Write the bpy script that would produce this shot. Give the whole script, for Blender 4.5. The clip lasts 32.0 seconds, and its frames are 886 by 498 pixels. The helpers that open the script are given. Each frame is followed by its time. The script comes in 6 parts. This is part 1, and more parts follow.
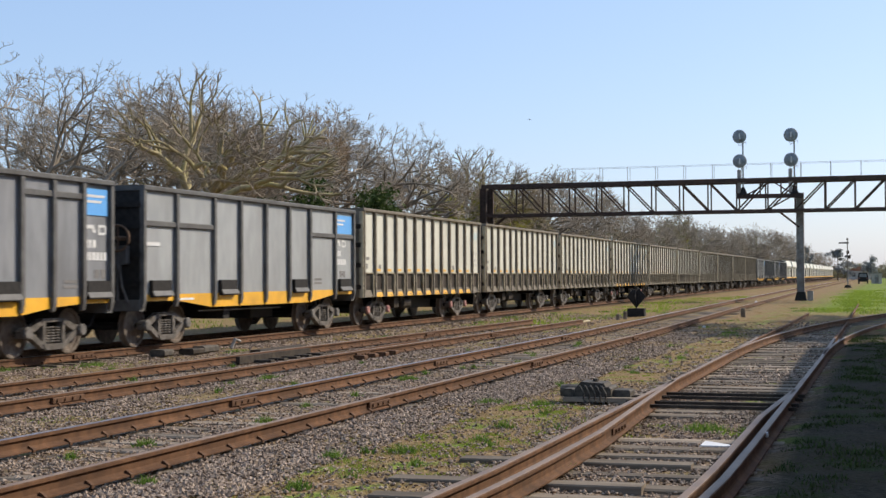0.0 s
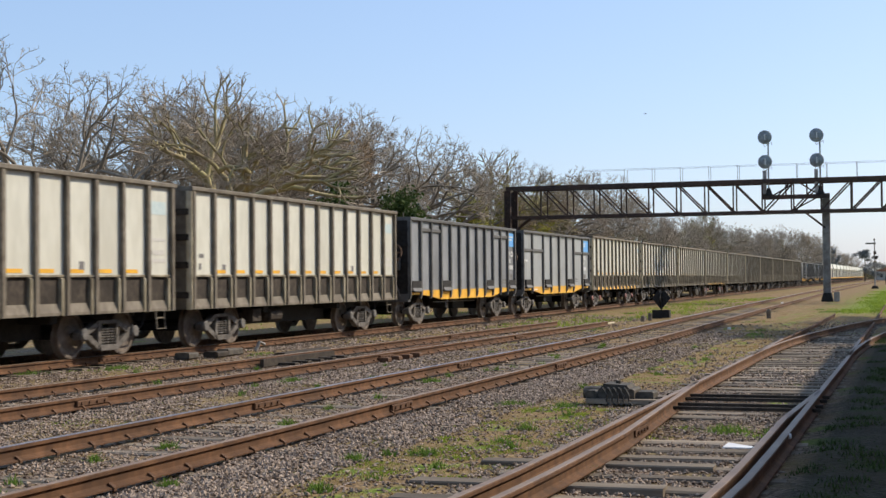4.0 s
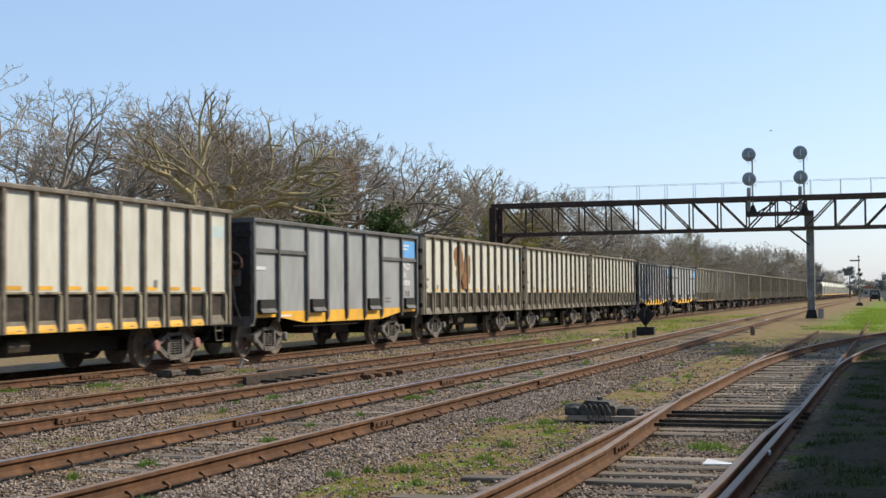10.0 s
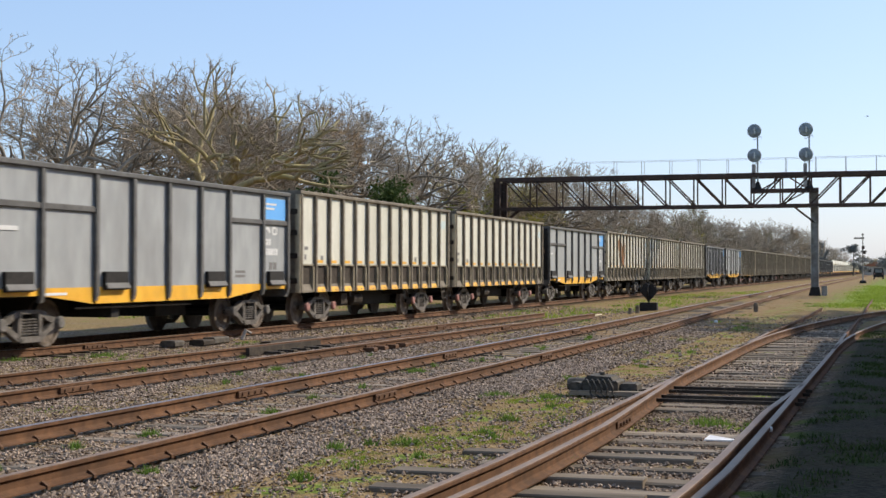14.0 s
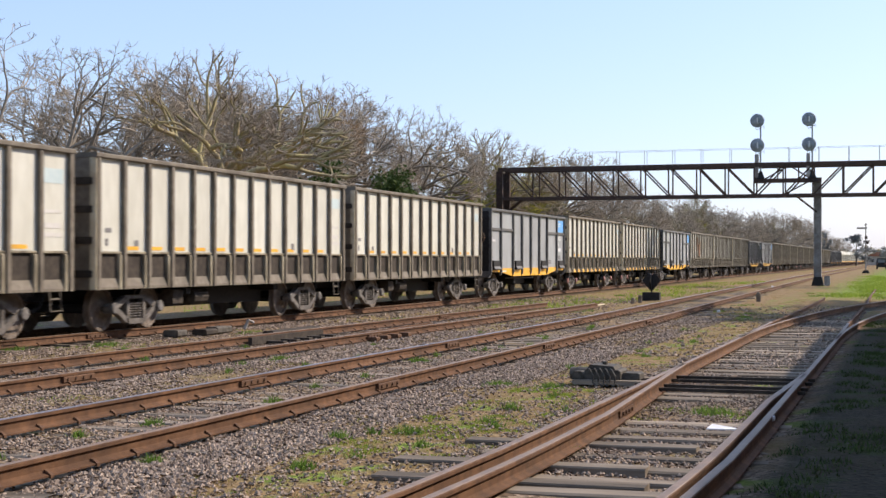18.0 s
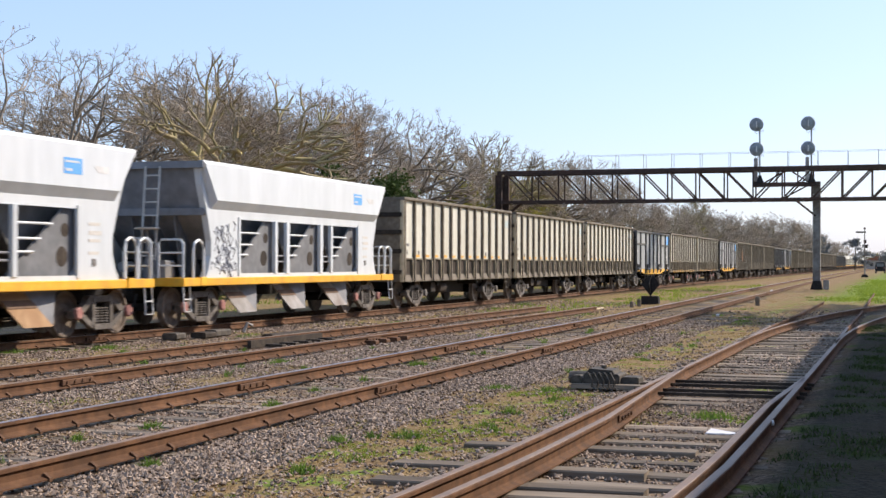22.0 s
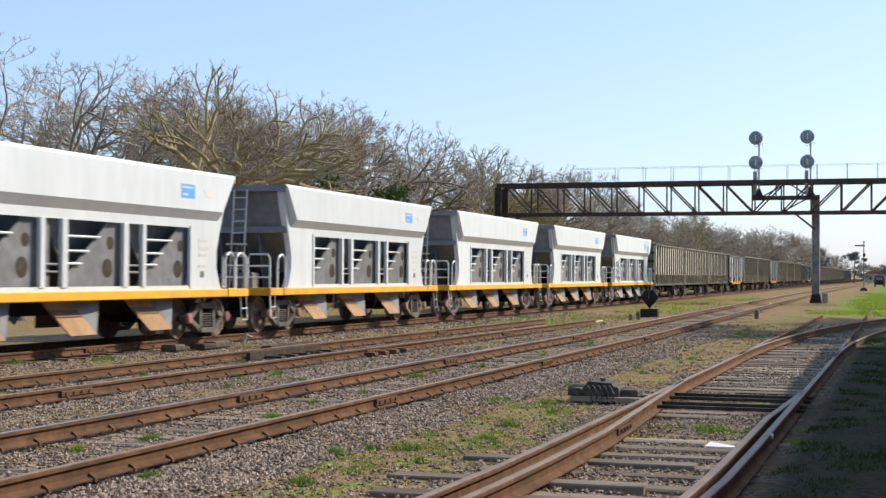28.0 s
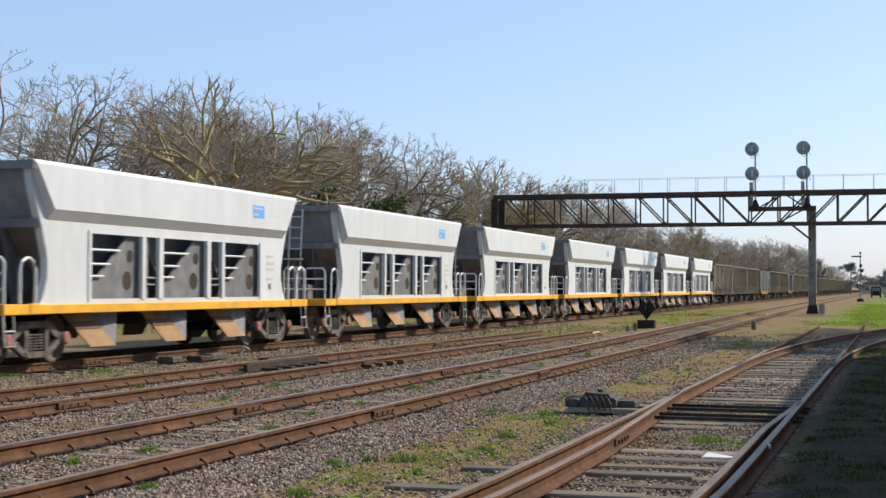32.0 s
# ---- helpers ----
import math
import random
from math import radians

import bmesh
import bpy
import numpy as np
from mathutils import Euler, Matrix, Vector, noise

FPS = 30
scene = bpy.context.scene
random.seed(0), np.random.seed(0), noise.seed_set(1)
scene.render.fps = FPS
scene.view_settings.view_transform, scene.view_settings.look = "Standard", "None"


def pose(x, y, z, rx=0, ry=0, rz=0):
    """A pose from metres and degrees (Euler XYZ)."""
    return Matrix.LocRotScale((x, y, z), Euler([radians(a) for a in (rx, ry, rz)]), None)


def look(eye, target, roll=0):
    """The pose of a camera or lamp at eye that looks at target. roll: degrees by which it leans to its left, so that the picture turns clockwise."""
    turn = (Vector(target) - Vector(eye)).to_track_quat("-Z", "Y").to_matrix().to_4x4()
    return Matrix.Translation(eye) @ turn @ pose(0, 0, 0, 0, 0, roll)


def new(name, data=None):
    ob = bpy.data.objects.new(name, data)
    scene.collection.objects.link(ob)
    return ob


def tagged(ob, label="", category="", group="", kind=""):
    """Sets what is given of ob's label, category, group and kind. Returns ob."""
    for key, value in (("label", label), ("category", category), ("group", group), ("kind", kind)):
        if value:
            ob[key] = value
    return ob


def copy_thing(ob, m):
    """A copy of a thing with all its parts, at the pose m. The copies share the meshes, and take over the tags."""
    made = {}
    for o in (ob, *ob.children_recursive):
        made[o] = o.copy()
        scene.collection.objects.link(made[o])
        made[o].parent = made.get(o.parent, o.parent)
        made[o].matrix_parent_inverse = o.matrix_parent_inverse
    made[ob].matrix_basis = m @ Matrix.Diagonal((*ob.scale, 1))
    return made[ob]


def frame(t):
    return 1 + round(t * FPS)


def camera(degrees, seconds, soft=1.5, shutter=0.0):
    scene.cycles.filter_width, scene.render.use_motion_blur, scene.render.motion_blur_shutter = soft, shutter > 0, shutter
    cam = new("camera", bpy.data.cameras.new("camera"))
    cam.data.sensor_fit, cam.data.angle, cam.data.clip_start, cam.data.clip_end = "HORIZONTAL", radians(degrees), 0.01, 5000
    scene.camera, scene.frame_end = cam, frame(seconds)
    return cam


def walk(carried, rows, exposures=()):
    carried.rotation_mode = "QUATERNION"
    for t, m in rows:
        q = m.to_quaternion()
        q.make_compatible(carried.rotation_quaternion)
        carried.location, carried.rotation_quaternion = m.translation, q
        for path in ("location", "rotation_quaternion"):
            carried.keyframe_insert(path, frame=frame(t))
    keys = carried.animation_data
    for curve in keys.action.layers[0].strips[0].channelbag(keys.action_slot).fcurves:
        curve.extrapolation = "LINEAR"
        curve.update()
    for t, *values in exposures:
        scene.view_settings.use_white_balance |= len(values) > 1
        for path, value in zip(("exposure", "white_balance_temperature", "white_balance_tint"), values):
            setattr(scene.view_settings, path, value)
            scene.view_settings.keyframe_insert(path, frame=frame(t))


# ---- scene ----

import functools

# ---- camera ----
def held(x, y, z, yaw, pitch, roll):
    """A hand-held view: yaw to the left of the tracks, pitch upwards, roll to the left, in degrees."""
    return pose(x, y, z, 90 + pitch, 0, yaw) @ pose(0, 0, 0, 0, 0, roll)


cam = camera(34.823, 32.0, soft=1.5, shutter=0.4)
walk(cam, [
    (0, held(-0.082, -0.050, 1.639, 17.456, 1.119, -0.289)),
    (0.5, held(-0.082, -0.047, 1.640, 17.500, 1.118, -0.277)),
    (1, held(-0.080, -0.049, 1.645, 17.558, 1.116, -0.276)),
    (1.5, held(-0.086, -0.042, 1.649, 17.652, 1.156, -0.196)),
    (2, held(-0.087, -0.045, 1.640, 17.882, 1.191, -0.224)),
    (2.5, held(-0.085, -0.053, 1.638, 18.186, 1.198, -0.383)),
    (3, held(-0.072, -0.063, 1.647, 18.432, 1.175, -0.531)),
    (3.5, held(-0.055, -0.054, 1.643, 18.526, 1.200, -0.623)),
    (5.5, held(-0.014, -0.017, 1.630, 18.168, 1.260, 0.145)),
    (6, held(0.000, -0.032, 1.632, 18.077, 1.261, 0.071)),
    (6.5, held(-0.002, -0.020, 1.635, 17.975, 1.279, 0.100)),
    (7, held(0.008, -0.012, 1.635, 17.889, 1.378, -0.167)),
    (7.5, held(0.013, -0.034, 1.633, 17.815, 1.503, -0.343)),
    (8, held(0.016, -0.037, 1.632, 17.804, 1.620, -0.422)),
    (8.5, held(0.013, -0.025, 1.629, 17.776, 1.725, -0.483)),
    (9, held(0.016, -0.041, 1.637, 17.795, 1.787, -0.498)),
    (9.5, held(0.015, -0.029, 1.635, 17.874, 1.861, -0.544)),
    (10, held(0.014, -0.030, 1.633, 17.901, 1.912, -0.533)),
    (10.5, held(0.012, -0.046, 1.628, 17.911, 1.827, -0.262)),
    (11, held(0.011, -0.031, 1.632, 17.914, 1.456, -0.064)),
    (11.5, held(0.007, -0.030, 1.632, 17.948, 1.228, 0.090)),
    (12, held(-0.003, -0.010, 1.628, 17.935, 1.124, 0.231)),
    (12.5, held(-0.000, -0.003, 1.626, 17.963, 1.040, 0.168)),
    (13, held(-0.000, 0.000, 1.630, 17.964, 0.944, 0.140)),
    (13.5, held(0.008, -0.021, 1.634, 17.987, 0.873, 0.053)),
    (14, held(0.008, -0.020, 1.633, 18.060, 0.839, 0.048)),
    (14.5, held(0.008, -0.022, 1.634, 18.126, 0.804, 0.052)),
    (16.5, held(-0.002, -0.008, 1.627, 18.169, 0.621, 0.361)),
    (17, held(-0.001, 0.002, 1.626, 18.168, 0.575, 0.289)),
    (17.5, held(0.007, -0.014, 1.625, 18.154, 0.506, 0.285)),
    (18, held(0.007, -0.016, 1.624, 18.167, 0.432, 0.059)),
    (18.5, held(-0.000, 0.004, 1.623, 18.195, 0.423, 0.200)),
    (19, held(0.009, -0.014, 1.626, 18.226, 0.452, 0.215)),
    (19.5, held(0.004, -0.018, 1.627, 18.249, 0.423, 0.319)),
    (20, held(0.006, -0.014, 1.618, 18.253, 0.340, 0.260)),
    (20.5, held(0.011, -0.010, 1.625, 18.229, 0.228, 0.133)),
    (21, held(-0.003, -0.015, 1.629, 18.187, 0.299, 0.254)),
    (21.5, held(0.002, -0.022, 1.633, 18.166, 0.426, 0.280)),
    (22, held(0.003, -0.016, 1.631, 18.126, 0.561, 0.165)),
    (22.5, held(-0.003, -0.007, 1.624, 18.081, 0.632, 0.228)),
    (23, held(0.001, -0.014, 1.626, 18.024, 0.661, 0.207)),
    (23.5, held(-0.006, -0.009, 1.630, 18.025, 0.752, 0.142)),
    (24, held(-0.003, -0.009, 1.629, 18.059, 0.826, 0.155)),
    (24.5, held(0.001, -0.002, 1.625, 18.066, 0.866, 0.113)),
    (25, held(-0.003, -0.006, 1.624, 18.092, 0.909, 0.209)),
    (25.5, held(0.002, -0.010, 1.624, 18.128, 0.943, 0.212)),
    (27.5, held(0.002, -0.030, 1.630, 18.094, 1.014, 0.317)),
    (28, held(0.001, -0.029, 1.632, 18.093, 1.057, 0.338)),
    (28.5, held(-0.001, -0.014, 1.628, 18.090, 1.122, 0.311)),
    (29, held(-0.003, -0.017, 1.629, 18.069, 1.179, 0.243)),
    (29.5, held(0.004, -0.034, 1.633, 18.043, 1.202, 0.150)),
    (30, held(0.003, -0.035, 1.632, 18.042, 1.259, 0.167)),
    (30.5, held(0.003, -0.035, 1.635, 18.051, 1.327, 0.240)),
    (31, held(0.003, -0.040, 1.630, 18.037, 1.421, 0.177)),
    (31.5, held(0.004, -0.038, 1.630, 18.005, 1.490, 0.176)),
    (32, held(0.002, -0.041, 1.627, 17.964, 1.534, 0.207)),
], exposures=[(0, 0.0, 6900, 13), (5, 0.0, 6900, 12), (9, 0.02, 6900, 10), (13, 0.03, 6900, 11), (17, 0.22, 6900, 17), (20, 0.28, 6900, 18), (25, 0.25, 6900, 14), (28, 0.2, 6900, 12), (30, 0.22, 6900, 13), (32, 0.02, 6900, 13)])

# ---- light ----
SUN_AZ, SUN_EL = radians(45), radians(36)      # azimuth from +x towards +y
SUN_DIR = Vector((math.cos(SUN_AZ) * math.cos(SUN_EL), math.sin(SUN_AZ) * math.cos(SUN_EL), math.sin(SUN_EL)))
world = bpy.data.worlds.new("sky")
scene.world = world
world.use_nodes = True
wn = world.node_tree.nodes
sky = wn.new("ShaderNodeTexSky")
sky.sky_type, sky.sun_disc = "NISHITA", False
sky.sun_elevation, sky.sun_rotation = SUN_EL, radians(90) - SUN_AZ
sky.air_density, sky.dust_density, sky.ozone_density = 1.0, 0.9, 3.4
wn["Background"].inputs["Strength"].default_value = 0.165
tint = wn.new("ShaderNodeMix")
tint.data_type, tint.blend_type = "RGBA", "MULTIPLY"
tint.inputs[0].default_value, tint.inputs[7].default_value = 1.0, (1.015, 0.985, 1.065, 1)
world.node_tree.links.new(sky.outputs[0], tint.inputs[6])
haze = wn.new("ShaderNodeMix")              # thin even haze over the whole sky
haze.data_type = "RGBA"
haze.inputs[0].default_value, haze.inputs[7].default_value = 0.42, (2.5, 4.05, 6.2, 1)
world.node_tree.links.new(tint.outputs[2], haze.inputs[6])
world.node_tree.links.new(haze.outputs[2], wn["Background"].inputs["Color"])
sun = new("sun", bpy.data.lights.new("sun", "SUN"))
sun.data.energy, sun.data.angle, sun.data.color = 5.0, radians(0.6), (1.0, 0.925, 0.79)
sun.matrix_world = look(SUN_DIR * 100, (0, 0, 0))


# ---- materials ----
def mat(name, c1, c2, scale=6.0, rough=0.7, metal=0.0, stain=None, sscale=0.8, samt=0.5, bump=0.15, bscale=60.0, stretch=(1, 1, 1), spread=0.06, contrast=(0.35, 0.65)):
    """Two colours mixed by a fine noise, a stain by a broad one, relief by a third; each object is shifted a little."""
    m = bpy.data.materials.new(name)
    m.use_nodes = True
    n, l = m.node_tree.nodes, m.node_tree.links
    b = n["Principled BSDF"]
    b.inputs["Metallic"].default_value = metal
    b.inputs["Specular IOR Level"].default_value = 0.5 if rough < 0.6 else 0.18
    co, inf, mp, add = n.new("ShaderNodeTexCoord"), n.new("ShaderNodeObjectInfo"), n.new("ShaderNodeMapping"), n.new("ShaderNodeVectorMath")
    mp.inputs["Scale"].default_value = stretch
    off = n.new("ShaderNodeMath")
    off.operation = "MULTIPLY"
    off.inputs[1].default_value = 37.0
    l.new(inf.outputs["Random"], off.inputs[0])
    l.new(co.outputs["Object"], add.inputs[0])
    l.new(off.outputs[0], add.inputs[1])
    l.new(add.outputs[0], mp.inputs["Vector"])
    t1, t2, t3 = (n.new("ShaderNodeTexNoise") for _ in range(3))
    for t, s, d in ((t1, scale, 6), (t2, sscale, 5), (t3, bscale, 4)):
        t.inputs["Scale"].default_value, t.inputs["Detail"].default_value = s, d
        l.new(mp.outputs[0], t.inputs["Vector"])
    r1 = n.new("ShaderNodeValToRGB")
    r1.color_ramp.elements[0].position, r1.color_ramp.elements[1].position = contrast
    r1.color_ramp.elements[0].color, r1.color_ramp.elements[1].color = (*c1, 1), (*c2, 1)
    l.new(t1.outputs[0], r1.inputs[0])
    mix = n.new("ShaderNodeMix")
    mix.data_type = "RGBA"
    r2 = n.new("ShaderNodeMapRange")
    r2.inputs[1].default_value, r2.inputs[2].default_value, r2.inputs[4].default_value = 0.45, 0.7, samt
    l.new(t2.outputs[0], r2.inputs[0])
    l.new(r2.outputs[0], mix.inputs[0])
    l.new(r1.outputs[0], mix.inputs[6])
    mix.inputs[7].default_value = (*(stain or c1), 1)
    hsv = n.new("ShaderNodeHueSaturation")
    mr = n.new("ShaderNodeMapRange")
    mr.inputs[3].default_value, mr.inputs[4].default_value = 1 - spread, 1 + spread
    l.new(inf.outputs["Random"], mr.inputs[0])
    l.new(mr.outputs[0], hsv.inputs["Value"])
    l.new(mix.outputs[2], hsv.inputs["Color"])
    l.new(hsv.outputs[0], b.inputs["Base Color"])
    rr = n.new("ShaderNodeMapRange")
    rr.inputs[3].default_value, rr.inputs[4].default_value = max(0.05, rough - 0.12), min(1, rough + 0.12)
    l.new(t1.outputs[0], rr.inputs[0])
    l.new(rr.outputs[0], b.inputs["Roughness"])
    if bump:
        bp = n.new("ShaderNodeBump")
        bp.inputs["Strength"].default_value, bp.inputs["Distance"].default_value = bump, 0.01
        l.new(t3.outputs[0], bp.inputs["Height"])
        l.new(bp.outputs[0], b.inputs["Normal"])
    return m


def leafy(name, c1, c2, thin=0.0):
    """Leaves, blades and stones: a colour of its own for each loose piece of a mesh."""
    m = bpy.data.materials.new(name)
    m.use_nodes = True
    n, l = m.node_tree.nodes, m.node_tree.links
    g, r = n.new("ShaderNodeNewGeometry"), n.new("ShaderNodeValToRGB")
    r.color_ramp.elements[0].color, r.color_ramp.elements[1].color = (*c1, 1), (*c2, 1)
    l.new(g.outputs["Random Per Island"], r.inputs[0])
    l.new(r.outputs[0], n["Principled BSDF"].inputs["Base Color"])
    n["Principled BSDF"].inputs["Roughness"].default_value = 0.8
    n["Principled BSDF"].inputs["Specular IOR Level"].default_value = 0.15
    if thin:                                     # light passes through thin blades and leaves
        tr, mx = n.new("ShaderNodeBsdfTranslucent"), n.new("ShaderNodeMixShader")
        mx.inputs[0].default_value = thin
        l.new(r.outputs[0], tr.inputs["Color"])
        l.new(n["Principled BSDF"].outputs[0], mx.inputs[1])
        l.new(tr.outputs[0], mx.inputs[2])
        l.new(mx.outputs[0], n["Material Output"].inputs["Surface"])
    return m


BEIGE = mat("beige_paint", (0.53, 0.52, 0.435), (0.61, 0.60, 0.51), 5, 0.55, stain=(0.46, 0.44, 0.355), sscale=1.2, samt=0.45, stretch=(1, 1, 0.35))
RIB = mat("dirty_rib_paint", (0.145, 0.122, 0.092), (0.225, 0.195, 0.15), 8, 0.7, stain=(0.085, 0.07, 0.053), sscale=2.0, samt=0.7)
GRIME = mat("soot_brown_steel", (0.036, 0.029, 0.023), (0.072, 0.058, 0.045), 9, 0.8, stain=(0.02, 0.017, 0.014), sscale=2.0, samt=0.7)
FLARE = mat("dusty_lower_plate", (0.20, 0.172, 0.118), (0.36, 0.318, 0.23), 7, 0.75, stain=(0.10, 0.083, 0.06), sscale=2.5, samt=0.9, stretch=(1, 1, 0.4))
GREY = mat("grey_paint", (0.275, 0.288, 0.286), (0.335, 0.348, 0.346), 4, 0.5, stain=(0.20, 0.20, 0.195), sscale=0.9, samt=0.6, stretch=(1, 1, 0.4))
SLATE = mat("slate_grey_paint", (0.19, 0.20, 0.21), (0.25, 0.26, 0.27), 4, 0.5, stain=(0.12, 0.12, 0.125), sscale=0.9, samt=0.7, stretch=(1, 1, 0.4))
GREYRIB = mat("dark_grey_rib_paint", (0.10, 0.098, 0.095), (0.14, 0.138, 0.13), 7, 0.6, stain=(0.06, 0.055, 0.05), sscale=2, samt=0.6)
YELLOW = mat("yellow_paint", (0.72, 0.36, 0.015), (0.82, 0.44, 0.03), 5, 0.55, stain=(0.42, 0.22, 0.03), sscale=2.5, samt=0.55)
WHITE = mat("white_paint", (0.54, 0.58, 0.595), (0.60, 0.64, 0.655), 3, 0.45, stain=(0.48, 0.505, 0.50), sscale=0.8, samt=0.25, stretch=(1, 1, 0.3))
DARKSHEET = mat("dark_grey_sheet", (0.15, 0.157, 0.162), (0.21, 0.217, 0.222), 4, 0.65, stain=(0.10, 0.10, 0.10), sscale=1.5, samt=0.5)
BLACK = mat("black_steel", (0.018, 0.017, 0.016), (0.035, 0.032, 0.03), 9, 0.75)
CORNER = mat("pale_corner_paint", (0.50, 0.42, 0.27), (0.58, 0.50, 0.34), 6, 0.6, stain=(0.3, 0.22, 0.14), sscale=2.0, samt=0.6)
CHUTE = mat("rusty_brown_chute", (0.30, 0.185, 0.10), (0.41, 0.265, 0.15), 5, 0.8, stain=(0.23, 0.12, 0.06), sscale=2.5, samt=0.6)
# chute brown darkened for the painted sill shadow, also the brake wheel's brown
CHUTEDARK = mat("chute_shade_wheel_brown", (0.13, 0.085, 0.058), (0.19, 0.125, 0.085), 5, 0.8, stain=(0.12, 0.075, 0.05), sscale=2.5, samt=0.6)
BOGIEDARK = mat("dark_dusty_cast_steel", (0.10, 0.09, 0.08), (0.19, 0.172, 0.152), 10, 0.75, stain=(0.05, 0.043, 0.036), sscale=4, samt=0.6)
BOGIE = mat("grey_dusty_cast_steel", (0.12, 0.113, 0.103), (0.205, 0.193, 0.178), 10, 0.75, stain=(0.07, 0.06, 0.052), sscale=4, samt=0.6)
WHEELM = mat("worn_wheel_steel", (0.135, 0.108, 0.086), (0.23, 0.19, 0.155), 9, 0.65, stain=(0.075, 0.058, 0.045), sscale=4)
REDCAP = mat("faded_red_cap", (0.30, 0.13, 0.115), (0.40, 0.22, 0.19), 9, 0.6)
BLUE = mat("logo_blue", (0.09, 0.34, 0.72), (0.11, 0.38, 0.76), 9, 0.5, samt=0.1)
PALEBLUE = mat("faded_logo_blue", (0.42, 0.52, 0.52), (0.50, 0.58, 0.56), 9, 0.5, samt=0.3)
MARK = mat("white_marking", (0.62, 0.62, 0.60), (0.72, 0.72, 0.70), 14, 0.6, samt=0.4, stain=(0.4, 0.4, 0.38))
FADED = mat("faded_marking", (0.52, 0.50, 0.45), (0.60, 0.58, 0.53), 14, 0.6)
DARKMARK = mat("grey_marking", (0.16, 0.155, 0.15), (0.22, 0.21, 0.2), 14, 0.7)
RUSTPATCH = mat("rust_patch", (0.15, 0.066, 0.03), (0.25, 0.12, 0.055), 6, 0.9, stain=(0.36, 0.26, 0.16), sscale=2.2, samt=0.5, stretch=(1, 1, 0.4))
SPRAY = mat("grey_spray_paint", (0.22, 0.23, 0.25), (0.45, 0.46, 0.48), 12, 0.7)
RAILRUST = mat("rusty_rail_web", (0.092, 0.047, 0.026), (0.165, 0.086, 0.046), 7, 0.85, stain=(0.06, 0.034, 0.021), sscale=1.5, samt=0.7, bump=0.3)
RAILHEAD = mat("worn_rail_head", (0.18, 0.118, 0.074), (0.27, 0.185, 0.125), 8, 0.55, metal=0.15, stain=(0.12, 0.068, 0.04), sscale=1.0, samt=0.6)
RAILSHINE = mat("polished_rail_head", (0.27, 0.24, 0.25), (0.35, 0.32, 0.33), 8, 0.33, metal=0.7, stain=(0.19, 0.14, 0.11), sscale=0.5, samt=0.8)
WOOD = mat("weathered_sleeper_wood", (0.125, 0.10, 0.075), (0.27, 0.222, 0.17), 5, 0.9, stain=(0.055, 0.044, 0.035), sscale=2, samt=0.7, bump=0.6, bscale=25, stretch=(0.15, 1, 1), spread=0.3)
ANCHOR = mat("dark_rail_anchor", (0.085, 0.045, 0.027), (0.15, 0.083, 0.048), 20, 0.8)
GANTRY = mat("dark_rusted_gantry_steel", (0.045, 0.033, 0.028), (0.08, 0.055, 0.045), 6, 0.75, stain=(0.10, 0.055, 0.04), sscale=1.2, samt=0.5)
POSTGREY = mat("weathered_grey_post_paint", (0.23, 0.215, 0.20), (0.34, 0.33, 0.315), 3, 0.7, stain=(0.13, 0.09, 0.07), sscale=1.2, samt=0.7)
DISC = mat("signal_back_grey", (0.20, 0.23, 0.25), (0.27, 0.31, 0.33), 6, 0.5, stain=(0.10, 0.10, 0.10), sscale=4, samt=0.6)
WIRE = mat("pale_thin_rail", (0.35, 0.36, 0.38), (0.42, 0.43, 0.45), 6, 0.6)
CONCRETE = mat("old_concrete", (0.24, 0.22, 0.20), (0.34, 0.32, 0.29), 6, 0.9, stain=(0.15, 0.13, 0.11), sscale=2)
MACHINE = mat("dusty_dark_iron", (0.05, 0.045, 0.038), (0.11, 0.097, 0.08), 9, 0.75, stain=(0.12, 0.105, 0.09), sscale=5, samt=0.4)
BARK = mat("grey_brown_bark", (0.17, 0.145, 0.115), (0.28, 0.245, 0.195), 6, 0.95, stain=(0.15, 0.125, 0.10), sscale=0.6, samt=0.6)
BARKL = mat("pale_lichen_bark", (0.25, 0.21, 0.125), (0.40, 0.335, 0.19), 5, 0.95, stain=(0.46, 0.40, 0.16), sscale=0.7, samt=0.6)
TWIG = mat("brown_twigs", (0.29, 0.24, 0.18), (0.44, 0.37, 0.285), 2, 0.95, stain=(0.19, 0.15, 0.115), sscale=0.4)
REDTWIG = mat("red_brown_twigs", (0.27, 0.175, 0.095), (0.40, 0.275, 0.155), 2, 0.95, stain=(0.18, 0.12, 0.07), sscale=0.4)
PLASTER = mat("pale_plaster", (0.42, 0.38, 0.33), (0.52, 0.47, 0.41), 4, 0.9, stain=(0.3, 0.27, 0.23), sscale=0.6)
BRICKRED = mat("roof_tile_red", (0.26, 0.11, 0.07), (0.34, 0.16, 0.1), 4, 0.9)
PAPER = mat("white_paper", (0.74, 0.74, 0.75), (0.82, 0.82, 0.82), 20, 0.8)
GRASSM = leafy("grass_blades", (0.13, 0.21, 0.025), (0.30, 0.38, 0.06), 0.45)
WEEDM = leafy("weed_leaves", (0.07, 0.14, 0.025), (0.20, 0.30, 0.06), 0.4)
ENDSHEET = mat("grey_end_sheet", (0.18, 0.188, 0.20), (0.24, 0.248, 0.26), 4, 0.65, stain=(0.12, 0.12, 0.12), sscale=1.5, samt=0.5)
DRYM = leafy("dry_grass_blades", (0.24, 0.165, 0.07), (0.44, 0.33, 0.16), 0.4)
STONEM = leafy("ballast_stones", (0.10, 0.068, 0.048), (0.43, 0.335, 0.258))
